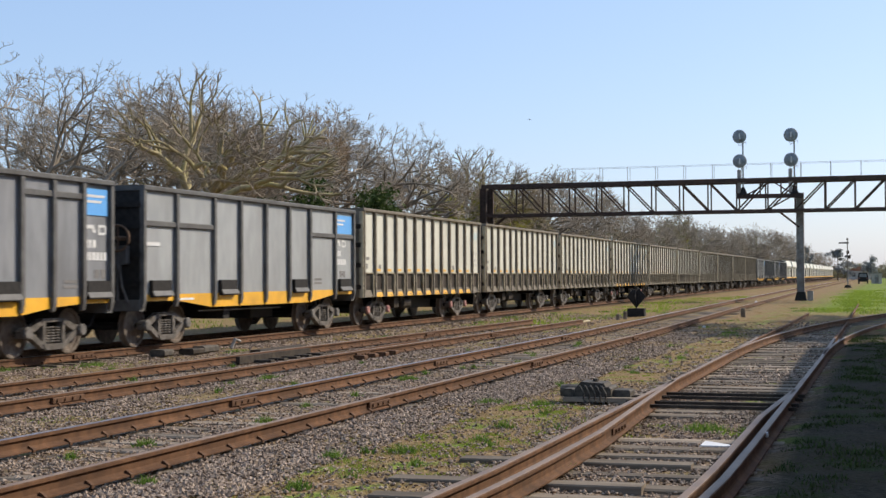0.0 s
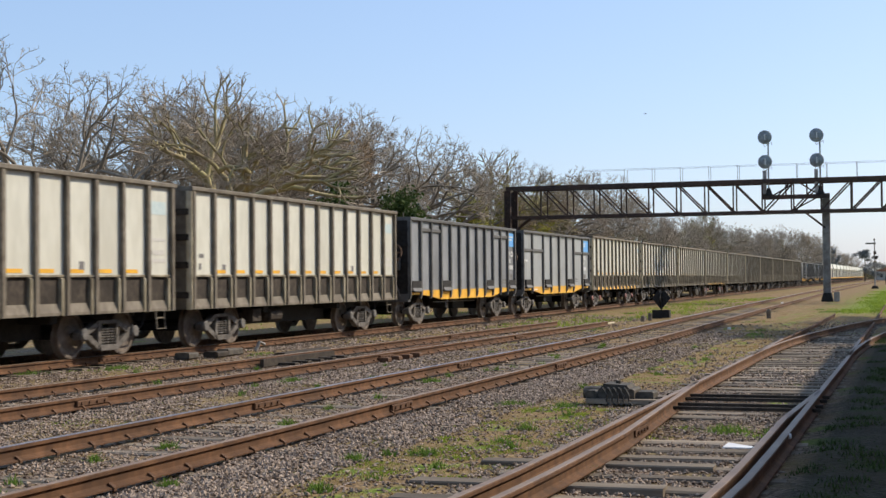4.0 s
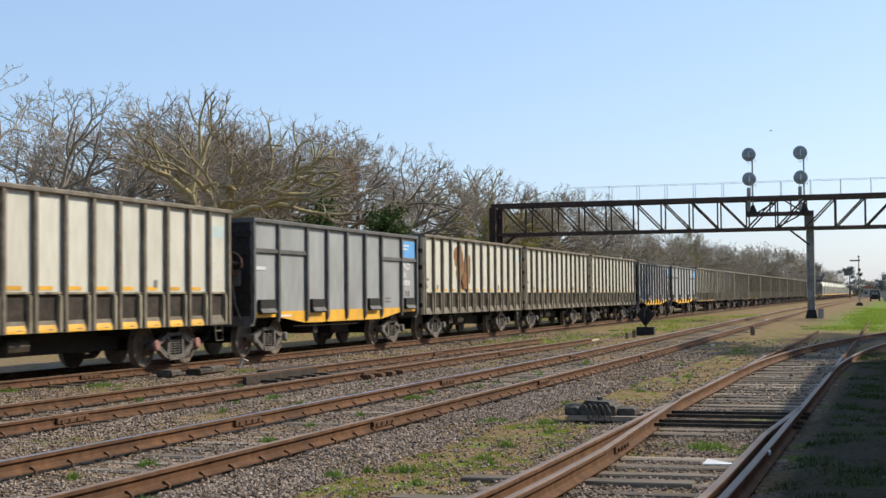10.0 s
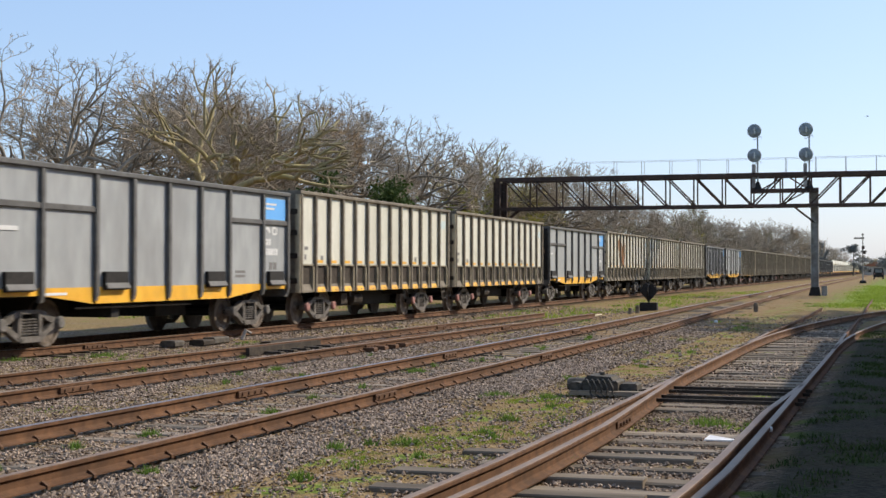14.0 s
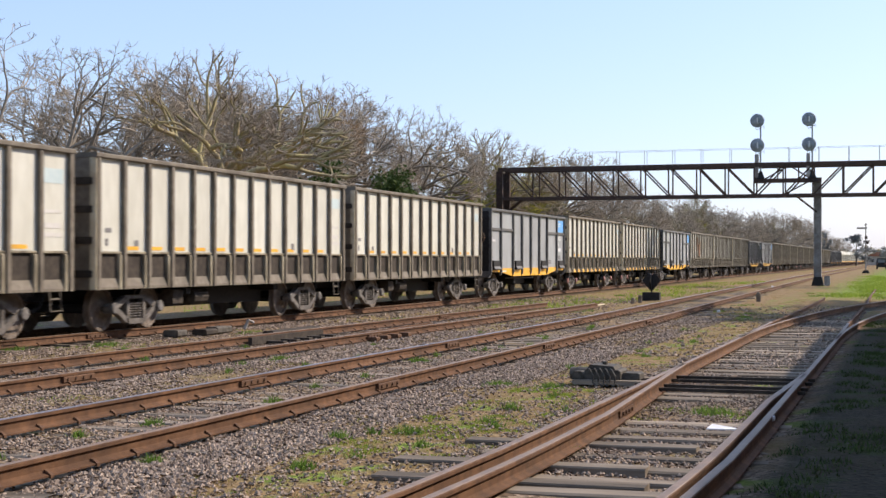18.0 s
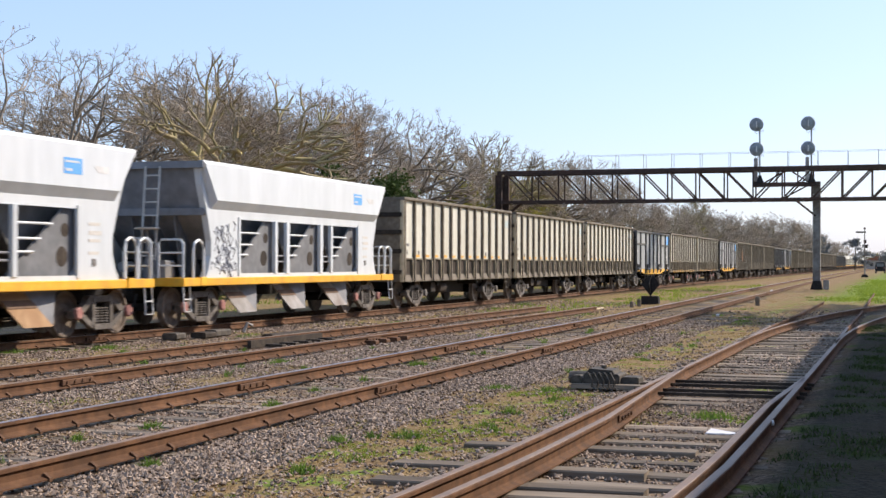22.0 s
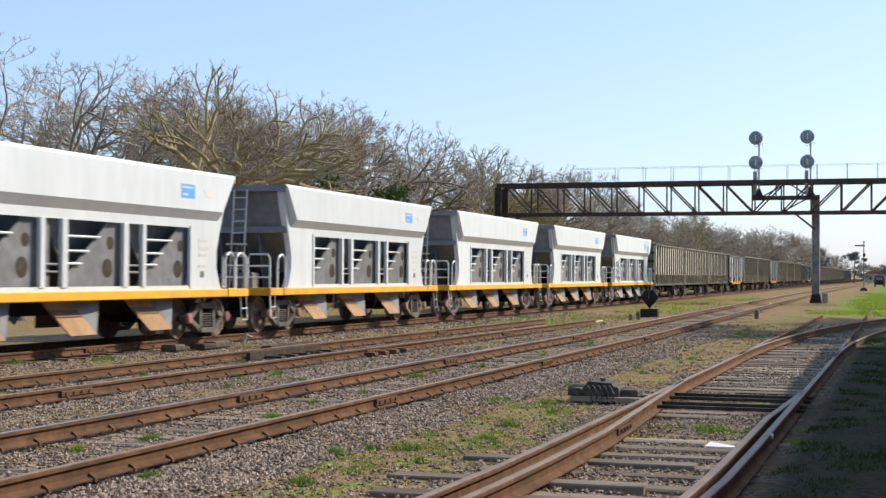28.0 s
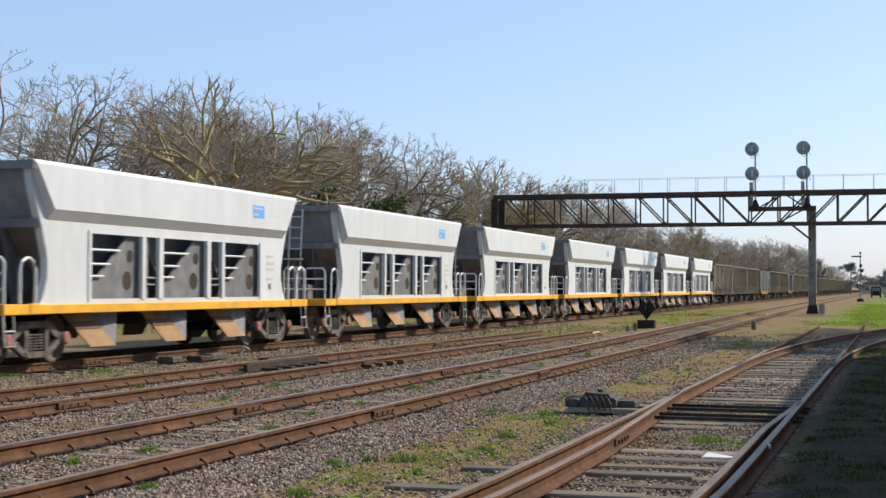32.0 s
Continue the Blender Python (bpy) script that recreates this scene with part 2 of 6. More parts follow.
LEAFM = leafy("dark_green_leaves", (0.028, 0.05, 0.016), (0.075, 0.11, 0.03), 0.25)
SPRINGM = leafy("yellow_green_leaves", (0.20, 0.20, 0.05), (0.37, 0.34, 0.09), 0.5)
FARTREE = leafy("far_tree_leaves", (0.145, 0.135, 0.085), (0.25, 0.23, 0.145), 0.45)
OLIVEM = leafy("olive_leaves", (0.10, 0.10, 0.035), (0.20, 0.19, 0.075), 0.4)
# dark leaves lightened to blue-grey, distance haze put into the colour
FARHAZE = leafy("far_hazed_leaves", (0.17, 0.185, 0.185), (0.25, 0.265, 0.265), 0.4)


# ---- mesh helpers ----
class Geo:
    """Gathers vertices and faces of one mesh."""

    def __init__(self):
        self.v, self.f = [], []

    def box(self, x0, x1, y0, y1, z0, z1):
        k = len(self.v)
        self.v += [(x, y, z) for z in (z0, z1) for y in (y0, y1) for x in (x0, x1)]
        self.f += [tuple(k + i for i in q) for q in ((0, 2, 3, 1), (4, 5, 7, 6), (0, 1, 5, 4), (1, 3, 7, 5), (3, 2, 6, 7), (2, 0, 4, 6))]
        return self

    def soft(self, x0, x1, y0, y1, z0, z1, b=0.01):
        """A box with its long edges cut off by b (an octagon in x and z, drawn along y)."""
        return self.prism("y", [(x0 + b, z0), (x1 - b, z0), (x1, z0 + b), (x1, z1 - b), (x1 - b, z1), (x0 + b, z1), (x0, z1 - b), (x0, z0 + b)], y0, y1)

    def prism(self, axis, poly, a, b):
        """A polygon drawn along an axis from a to b; its points are (y,z), (x,z) or (x,y)."""
        k, n = len(self.v), len(poly)
        for c in (a, b):
            for p, q in poly:
                self.v.append((c, p, q) if axis == "x" else (p, c, q) if axis == "y" else (p, q, c))
        self.f += [tuple(k + i for i in range(n)), tuple(k + n + i for i in reversed(range(n)))]
        self.f += [(k + i, k + n + i, k + n + (i + 1) % n, k + (i + 1) % n) for i in range(n)]
        return self

    def quad(self, *p):
        k = len(self.v)
        self.v += [tuple(q) for q in p]
        self.f.append(tuple(range(k, k + len(p))))
        return self

    def plate(self, p, n):
        """A flat polygon p with thickness: n is the way to its back."""
        k, m = len(self.v), len(p)
        self.v += [tuple(q) for q in p] + [tuple(Vector(q) + Vector(n)) for q in p]
        self.f += [tuple(k + i for i in range(m)), tuple(k + m + i for i in reversed(range(m)))]
        self.f += [(k + i, k + m + i, k + m + (i + 1) % m, k + (i + 1) % m) for i in range(m)]
        return self

    def tube(self, pts, rads, n=6, caps=True):
        """A pipe along points with a radius at each."""
        k0, m = len(self.v), len(pts)
        pts = [Vector(p) for p in pts]
        if not isinstance(rads, (list, tuple)):
            rads = [rads] * m
        for i, p in enumerate(pts):
            d = (pts[min(i + 1, m - 1)] - pts[max(i - 1, 0)])
            d = d.normalized() if d.length > 1e-9 else Vector((0, 0, 1))
            a = d.cross(Vector((0, 0, 1)) if abs(d.z) < 0.9 else Vector((1, 0, 0))).normalized()
            b = d.cross(a)
            for j in range(n):
                w = 2 * math.pi * j / n
                q = p + (a * math.cos(w) + b * math.sin(w)) * rads[i]
                self.v.append((q.x, q.y, q.z))
        for i in range(m - 1):
            for j in range(n):
                k, j2 = k0 + i * n, (j + 1) % n
                self.f.append((k + j, k + j2, k + n + j2, k + n + j))
        if caps:
            self.f += [tuple(k0 + j for j in reversed(range(n))), tuple(k0 + (m - 1) * n + j for j in range(n))]
        return self

    def lathe(self, axis, prof, c, n=16):
        """A turned piece about an axis through c: prof holds (along, radius)."""
        k, m = len(self.v), len(prof)
        for s, r in prof:
            for j in range(n):
                w = 2 * math.pi * j / n
                p, q = r * math.cos(w), r * math.sin(w)
                o = (s, p, q) if axis == "x" else (q, s, p) if axis == "y" else (p, q, s)
                self.v.append((c[0] + o[0], c[1] + o[1], c[2] + o[2]))
        for i in range(m - 1):
            for j in range(n):
                a = k + i * n
                self.f.append((a + j, a + (j + 1) % n, a + n + (j + 1) % n, a + n + j))
        self.f += [tuple(k + j for j in reversed(range(n))), tuple(k + (m - 1) * n + j for j in range(n))]
        return self

    def mesh(self, name, material, smooth=False):
        me = bpy.data.meshes.new(name)
        me.from_pydata(self.v, [], self.f)
        me.materials.append(material)
        me.update()
        if smooth:
            me.polygons.foreach_set("use_smooth", [True] * len(me.polygons))
        return me


def part(name, geo, material, parent, label="", at=None, smooth=False):
    """One mesh object under a thing or a part; geo may be a Geo or a mesh that other parts share."""
    me = geo.mesh(name, material, smooth) if isinstance(geo, Geo) else geo
    ob = new(name, me)
    ob.parent = parent
    if at is not None:
        ob.location = at
    if label:
        ob["label"] = label
    return ob


def thing(name, label, category, group="", kind="", at=(0, 0, 0)):
    ob = tagged(new(name), label, category, group, kind)
    ob.location = at
    return ob


def solid(name, geo, material, label, category, group="", kind="", at=(0, 0, 0), smooth=False):
    ob = tagged(new(name, geo.mesh(name, material, smooth)), label, category, group, kind)
    ob.location = at
    return ob


# ---- plan ----
RAIL = 0.17                                  # rail head above the ground
HALF = 0.873                                 # half the distance of the rail heads


def bend(y):
    return -0.004 * (min(y, 120.0) - 25.0) if y > 25 else 0.0


def line_a(y):
    return -16.32 + bend(y)


def line_b(y):
    return -6.94 - (0.0 if y < 36 else 0.02 * (y - 36) if y < 62 else 0.52 + 0.0155 * (y - 62) if y < 130 else 1.574 + 0.005 * (y - 130))


def line_c(y):
    return -11.08 + (0.0 if y < 24 else 0.012 * (y - 24) if y < 60 else 0.432 - 0.012 * (y - 60))


def line_d(y):
    """The turnout's straight way."""
    near = 0.008 * (11.5 - y) ** 2 if 7.5 < y < 11.5 else 0.128 + 0.064 * (7.5 - y) if y <= 7.5 else 0.0
    return -2.09 - near - (0.0065 * (y - 26) if y > 26 else 0.0)


def blade(y, side):
    """The switch rails: the one lies open inside its stock rail, the other nearly closed."""
    return line_d(y) + (max(0.0, min(0.27, 0.04 * (20.0 - y))) if side < 0 else -0.14 * max(0.0, min(1.0, (19.0 - y) / 4.0)))


def line_e(y):
    return -2.10 + (0.0034 * (y - 27.0) ** 2 if y > 27 else 0.0)


# ---- ground ----
def ground_z(x, y):
    """Height of the uneven yard: settled along the tracks, heaped a little between two of them."""
    z = 0.0
    if -22 < x < 4 and -4 < y < 120:
        z = 0.03 * noise.noise((x * 0.9, y * 0.9, 3.0)) + 0.015 * noise.noise((x * 4, y * 4, 7.0))
        for f in (line_a, line_b, line_c, line_d):
            d = abs(x - f(y))
            if d < 1.6:
                z -= 0.012 * min(1, (1.6 - d) * 2)
        if abs(x + 9.2) < 1.0:
            z += 0.05 * (1 - abs(x + 9.2))
        z -= 0.02
        if y < 46:
            z += 0.075 * max(0.0, min(1.0, (x - line_d(y) - 0.97) / 0.2))
    return z


def ground():
    xs = np.concatenate([np.linspace(-2500, -120, 14), np.linspace(-100, -24, 20), np.linspace(-22, 4, 105), np.linspace(6, 60, 18), np.linspace(90, 2500, 12)])
    ys = np.concatenate([np.linspace(-400, -10, 10), np.linspace(-4, 46, 168), np.linspace(47, 120, 90), np.linspace(125, 600, 40), np.linspace(700, 4500, 14)])
    nx, ny = len(xs), len(ys)
    v = []
    for y in ys:
        for x in xs:
            z = ground_z(float(x), float(y))
            v.append((float(x), float(y), z))
    f = [(j * nx + i, j * nx + i + 1, (j + 1) * nx + i + 1, (j + 1) * nx + i) for j in range(ny - 1) for i in range(nx - 1)]
    me = bpy.data.meshes.new("ground")
    me.from_pydata(v, [], f)
    me.polygons.foreach_set("use_smooth", [True] * len(me.polygons))
    m = bpy.data.materials.new("yard_ground")
    m.use_nodes = True
    n, l = m.node_tree.nodes, m.node_tree.links
    b = n["Principled BSDF"]
    b.inputs["Roughness"].default_value = 0.95
    b.inputs["Specular IOR Level"].default_value = 0.1
    co = n.new("ShaderNodeTexCoord")
    sep = n.new("ShaderNodeSeparateXYZ")
    l.new(co.outputs["Object"], sep.inputs[0])

    def tex(kind, scale, detail=5.0):
        t = n.new(kind)
        t.inputs["Scale"].default_value = scale
        if kind == "ShaderNodeTexNoise":
            t.inputs["Detail"].default_value = detail
        l.new(co.outputs["Object"], t.inputs["Vector"])
        return t

    def ramp(src, stops):
        r = n.new("ShaderNodeValToRGB")
        e = r.color_ramp.elements
        while len(e) < len(stops):
            e.new(0.5)
        for q, (p, c) in zip(e, stops):
            q.position, q.color = p, (*c, 1)
        l.new(src, r.inputs[0])
        return r.outputs[0]

    def rng(src, a, b2, lo=0.0, hi=1.0):
        r = n.new("ShaderNodeMapRange")
        r.inputs[1].default_value, r.inputs[2].default_value, r.inputs[3].default_value, r.inputs[4].default_value = a, b2, lo, hi
        l.new(src, r.inputs[0])
        return r.outputs[0]

    def op(kind, a, b2):
        o = n.new("ShaderNodeMath")
        o.operation = kind
        for i, s in enumerate((a, b2)):
            if isinstance(s, float):
                o.inputs[i].default_value = s
            else:
                l.new(s, o.inputs[i])
        return o.outputs[0]

    def blend(fac, a, b2):
        x = n.new("ShaderNodeMix")
        x.data_type = "RGBA"
        l.new(fac, x.inputs[0])
        l.new(a, x.inputs[6])
        l.new(b2, x.inputs[7])
        return x.outputs[2]

    stones = tex("ShaderNodeTexVoronoi", 21.0)
    stone_c = n.new("ShaderNodeSeparateColor")
    l.new(stones.outputs["Color"], stone_c.inputs[0])
    gravel = ramp(stone_c.outputs[0], [(0.0, (0.085, 0.058, 0.04)), (0.55, (0.185, 0.132, 0.094)), (1.0, (0.36, 0.275, 0.205))])
    soil_n = tex("ShaderNodeTexNoise", 9.0)
    soil = ramp(soil_n.outputs[0], [(0.3, (0.135, 0.083, 0.042)), (0.5, (0.225, 0.148, 0.077)), (0.7, (0.32, 0.235, 0.135))])
    grass_n = tex("ShaderNodeTexNoise", 16.0, 8.0)
    grass = ramp(grass_n.outputs[0], [(0.3, (0.085, 0.12, 0.022)), (0.5, (0.15, 0.20, 0.036)), (0.7, (0.225, 0.275, 0.06))])
    patch = tex("ShaderNodeTexNoise", 0.55, 6.0)
    patch2 = tex("ShaderNodeTexNoise", 1.3, 8.0)
    patch3 = tex("ShaderNodeTexNoise", 1.7, 8.0)
    # bare soil and dry grass between the tracks, gravel along the rails
    mid = op("ABSOLUTE", op("ADD", sep.outputs[0], 4.45), 0.0)
    strip = rng(mid, 0.7, 1.5, 0.40, 0.0)
    far_soil = rng(sep.outputs[1], 24.0, 46.0, 0.0, 0.32)
    bare = rng(op("ADD", op("ADD", patch.outputs[0], strip), far_soil), 0.50, 0.66)
    base = blend(bare, gravel, soil)
    green_bias = op("ADD", op("ADD", rng(mid, 0.2, 1.2, 0.08, 0.0), rng(sep.outputs[1], 30.0, 60.0, 0.0, 0.02)), rng(sep.outputs[0], -3.0, 0.5, 0.0, 0.10))
    moss = ramp(grass_n.outputs[0], [(0.3, (0.13, 0.09, 0.036)), (0.5, (0.20, 0.147, 0.062)), (0.7, (0.275, 0.212, 0.105))])
    near_b = rng(op("ABSOLUTE", op("ADD", sep.outputs[0], 8.75), 0.0), 0.2, 0.9, 0.16, 0.0)
    near_c = rng(op("ABSOLUTE", op("ADD", sep.outputs[0], 13.5), 0.0), 0.6, 1.6, 0.14, 0.0)
    base = blend(rng(op("ADD", patch3.outputs[0], op("ADD", op("ADD", near_b, near_c), rng(mid, 0.6, 1.4, 0.10, 0.0))), 0.52, 0.68, 0.0, 0.85), base, moss)
    green = rng(op("ADD", patch2.outputs[0], green_bias), 0.625, 0.70)
    base = blend(green, base, grass)
    oil = op("MULTIPLY", rng(op("ABSOLUTE", op("ADD", sep.outputs[1], -17.4), 0.0), 0.8, 1.6, 1.0, 0.0), rng(op("ABSOLUTE", op("ADD", sep.outputs[0], 2.0), 0.0), 0.8, 1.2, 0.75, 0.0))
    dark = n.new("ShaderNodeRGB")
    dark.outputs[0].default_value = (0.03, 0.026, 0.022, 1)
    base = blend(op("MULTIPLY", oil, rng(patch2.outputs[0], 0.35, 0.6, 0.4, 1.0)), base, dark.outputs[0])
    # strip under the train darkened, the shade beneath the wagons put into the colour
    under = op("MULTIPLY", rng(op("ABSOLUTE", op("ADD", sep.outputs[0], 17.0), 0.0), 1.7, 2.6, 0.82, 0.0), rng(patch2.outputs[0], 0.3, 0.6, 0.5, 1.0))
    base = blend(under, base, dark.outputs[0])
    # shade right of the turnout deepened by a near-black tone in the ground colour
    verge_shade = op("MULTIPLY", rng(sep.outputs[0], -1.25, -0.85, 0.0, 0.88), rng(sep.outputs[1], 34.0, 50.0, 1.0, 0.0))
    shade_tone = n.new("ShaderNodeRGB")
    shade_tone.outputs[0].default_value = (0.018, 0.019, 0.011, 1)
    base = blend(verge_shade, base, shade_tone.outputs[0])
    lawn = op("MULTIPLY", rng(sep.outputs[1], 58.0, 70.0), rng(sep.outputs[0], -4.4, -3.0))
    lawn = op("ADD", lawn, rng(sep.outputs[0], -20.5, -22.5, 0.0, 0.10))
    road = op("MULTIPLY", rng(sep.outputs[0], -18.4, -18.8), rng(sep.outputs[0], -20.8, -20.3))
    lawn = op("MULTIPLY", lawn, op("SUBTRACT", 1.0, road))
    base = blend(op("MULTIPLY", lawn, rng(patch.outputs[0], 0.25, 0.45, 0.6, 1.0)), base, grass)
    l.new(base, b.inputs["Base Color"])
    bp = n.new("ShaderNodeBump")
    bp.inputs["Strength"].default_value, bp.inputs["Distance"].default_value = 0.7, 0.03
    l.new(op("ADD", stones.outputs["Distance"], op("MULTIPLY", soil_n.outputs[0], 0.5)), bp.inputs["Height"])
    l.new(bp.outputs[0], b.inputs["Normal"])
    me.materials.append(m)
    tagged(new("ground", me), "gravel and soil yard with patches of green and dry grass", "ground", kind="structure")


ground()

# ---- tracks ----
RAIL_PROFILE = [(-0.065, 0.0), (0.065, 0.0), (0.065, 0.012), (0.018, 0.028), (0.010, 0.045), (0.010, 0.105), (0.036, 0.118), (0.036, 0.142), (0.026, 0.15), (-0.026, 0.15), (-0.036, 0.142), (-0.036, 0.118), (-0.010, 0.105), (-0.010, 0.045), (-0.018, 0.028), (-0.065, 0.012)]
HEAD = [(-0.033, 0.1495), (-0.026, 0.153), (0.026, 0.153), (0.033, 0.1495)]


def sweep(profile, line, side, y0, y1, step):
    g = Geo()
    ys = [y0 + (y1 - y0) * i / max(1, round((y1 - y0) / step)) for i in range(max(1, round((y1 - y0) / step)) + 1)]
    n = len(profile)
    for y in ys:
        x = line(y) + side
        g.v += [(x + p, y, RAIL - 0.152 + q) for p, q in profile]
    for i in range(len(ys) - 1):
        g.f += [(i * n + j, (i + 1) * n + j, (i + 1) * n + (j + 1) % n, i * n + (j + 1) % n) for j in range(n)]
    k = (len(ys) - 1) * n
    g.f += [tuple(range(n)), tuple(k + j for j in reversed(range(n)))]
    return g


def track(name, line, y0, y1, label, sleepers, seen, head=RAILHEAD, breaks=(), tie_z=0.018, tie_len=2.6, anchors=True, step=2.0, shine=None, skip=(0, 0)):
    t = thing(name, label, "railway track", kind="structure")
    for side in (-HALF, HALF):
        r = part("rail", sweep(RAIL_PROFILE, line, side, y0, y1, step), RAILRUST, t, "rust-brown steel rail")
        part("rail_head", sweep(HEAD, line, side, y0, y1, step), shine if shine and side < 0 else head, r, "worn rail head")
        for yj in breaks:
            yj = yj + (0.15 if side > 0 else 0)
            x = line(yj) + side
            g = Geo()
            for s in (-1, 1):
                g.soft(x + s * 0.030 - 0.018, x + s * 0.030 + 0.018, yj - 0.36, yj + 0.36, 0.05, 0.128, 0.008)
                for k in range(4):
                    g.lathe("x", [(s * 0.05 - 0.012, 0.02), (s * 0.05 + 0.016, 0.02)], (x, yj - 0.27 + 0.18 * k, 0.092), 6)
            part("fishplate", g, ANCHOR, r, "dark bolted joint plate")
    rnd = random.Random(name)
    pool = []
    for i in range(4):
        w, h = rnd.uniform(0.105, 0.13), rnd.uniform(0.10, 0.14)
        g = Geo().prism("x", [(-w, -h), (w, -h), (w, -0.014), (w - 0.014, 0), (-w + 0.014, 0), (-w, -0.014)], -tie_len / 2, tie_len / 2)
        g.v = [(x + rnd.uniform(-0.015, 0.015), y + rnd.uniform(-0.012, 0.012), z + rnd.uniform(-0.006, 0.004)) for x, y, z in g.v]
        pool.append(g.mesh("sleeper", WOOD))
    y = sleepers[0]
    clip = Geo()
    while y < sleepers[1]:
        if skip[0] < y < skip[1]:
            y = skip[1]
        s = part("sleeper", rnd.choice(pool), WOOD, t, at=(line(y) + rnd.uniform(-0.05, 0.05), y, tie_z + rnd.uniform(-0.012, 0.006)))
        s.rotation_euler = (0, rnd.uniform(-0.006, 0.006), rnd.uniform(-0.02, 0.02))
        if anchors and y < seen:
            for side in (-HALF, HALF):
                x, ya = line(y) + side, y + rnd.uniform(-0.03, 0.03)
                for s2 in (-1, 1):
                    clip.prism("y", [(x + s2 * 0.012, 0.03), (x + s2 * 0.078, 0.006), (x + s2 * 0.078, 0.034), (x + s2 * 0.05, 0.055), (x + s2 * 0.02, 0.072)], ya - 0.02, ya + 0.02)
        y += sleepers[2] * rnd.uniform(0.96, 1.04)
    if clip.v:
        tagged(part("rail_clips", clip, ANCHOR, t, "small dark rail clips"), kind="stuff")
    return t


track("track_main", line_a, -20, 760, "rusty broad-gauge track on dark ballast under the train", (14, 60, 0.62), 60, step=6.0, tie_z=0.0, breaks=(24.6,))
track("track_siding", line_c, -25, 47, "rusty siding track sunk in gravel and weeds", (8, 40, 0.64), 45, breaks=(15.75, 26.4, 36.0), tie_z=-0.02)
track("track_running", line_b, -25, 560, "rust-brown track on weathered wooden sleepers in ballast", (4, 75, 0.62), 75, breaks=(16.1, 24.3, 34.6), shine=RAILSHINE, tie_z=-0.022)


def siding_points():
    """Tongue, crossing and point rod of the siding's turnout."""
    t = thing("siding_points", "blackened point blades and pale point rod on the siding", "railway points", kind="structure")
    x = line_c(26)
    part("tongue", Geo().prism("z", [(x - 0.80, 24.3), (x - 0.72, 24.3), (x - 0.66, 27.6), (x - 0.72, 27.6)], 0.0, 0.145), GRIME, t, "blackened tongue rail")
    part("guard_rail", Geo().prism("z", [(x - 1.00, 24.6), (x - 0.95, 24.6), (x - 0.94, 27.4), (x - 0.99, 27.4)], 0.0, 0.13), GRIME, t, "blackened guard rail")
    for k in range(5):
        y = 25.0 + 0.62 * k
        part("slide_plate", Geo().soft(x - 1.15, x - 0.35, y - 0.09, y + 0.09, 0.0, 0.05, 0.01), GRIME, t)
    for k in range(4):
        y = 26.2 + 0.62 * k
        part("chair", Geo().soft(x + 0.70, x + 1.12, y - 0.10, y + 0.10, 0.0, 0.09, 0.02), ANCHOR, t)
    part("crossing_rail", Geo().prism("z", [(x + 0.62, 25.6), (x + 0.70, 25.6), (x + 0.45, 31.5), (x + 0.37, 31.5)], 0.0, 0.15), RAILRUST, t, "rust-brown crossing rail")
    part("point_rod", Geo().tube([(-10.50, 27.3, 0.07), (-10.32, 32.5, 0.07), (-10.03, 48.6, 0.07)], 0.03, 6), CORNER, t, "pale point rod")
    for y in (28.5, 31.5, 35.0, 39.0, 43.0, 47.0):
        u = (y - 27.3) / 21.3
        part("rod_stand", Geo().soft(-10.50 + 0.45 * u - 0.05, -10.50 + 0.45 * u + 0.08, y - 0.05, y + 0.05, -0.02, 0.045, 0.01), GRIME, t)


siding_points()


def turnout():
    t = track("track_turnout", line_d, -25, 34, "rusty turnout track on weathered wooden sleepers", (6, 40, 0.62), 0, tie_len=2.7, tie_z=-0.004, skip=(14.7, 16.7))
    for side, y1 in ((-HALF, 60), (HALF, 78)):
        g = sweep(RAIL_PROFILE, line_d, side, 33.7, y1, 3.0)
        g.v = [(x, y, z - 0.075 * min(1.0, (y - 33.7) / 12)) for x, y, z in g.v]
        part("rail", g, RAILRUST, t, "rust-brown rail half sunk in the grass")
    for side in (-HALF, HALF):
        way, tip = functools.partial(blade, side=side), 19.9 if side < 0 else 18.6
        r = part("rail", sweep(RAIL_PROFILE, way, side, -8, tip, 0.6), RAILRUST, t, "rust-brown switch rail")
        part("rail_head", sweep(HEAD, way, side, -8, tip, 0.6), RAILHEAD, r, "worn rail head")
    for y, w in ((17.0, 0.05), (17.5, 0.06), (18.3, 0.05), (18.85, 0.06)):
        part("stretcher_rod", Geo().box(line_d(y) - HALF - 0.25, line_d(y) + HALF + 0.1, y - w / 2, y + w / 2, 0.045, 0.085), GRIME, t, "black stretcher rod")
    for y in (13.85,):
        x = blade(y, -1) - HALF
        g = Geo()
        for k in range(4):
            g.lathe("x", [(0.024, 0.02), (0.05, 0.02)], (x, y + 0.1 + 0.16 * k, 0.09), 6)
        g.box(x + 0.012, x + 0.03, y - 0.02, y + 0.72, 0.06, 0.125)
        part("heel_block", g, ANCHOR, t, "dark bolted heel joint")
    for y, x in ((9.98, -2.75), (10.86, -2.9), (12.2, -2.7)):
        b = part("sleeper", Geo().prism("x", [(-0.12, -0.1), (0.12, -0.1), (0.12, -0.012), (0.108, 0), (-0.108, 0), (-0.12, -0.012)], -1.05, 1.0), WOOD, t, at=(x, y, 0.018))
        b.rotation_euler = (0, 0, 0.02)
    return t


turnout()
track("track_diverging", line_e, 27, 110, "rusty track curving away into the shade", (41, 75, 0.66), 0, anchors=False, step=1.5, tie_z=-0.01)


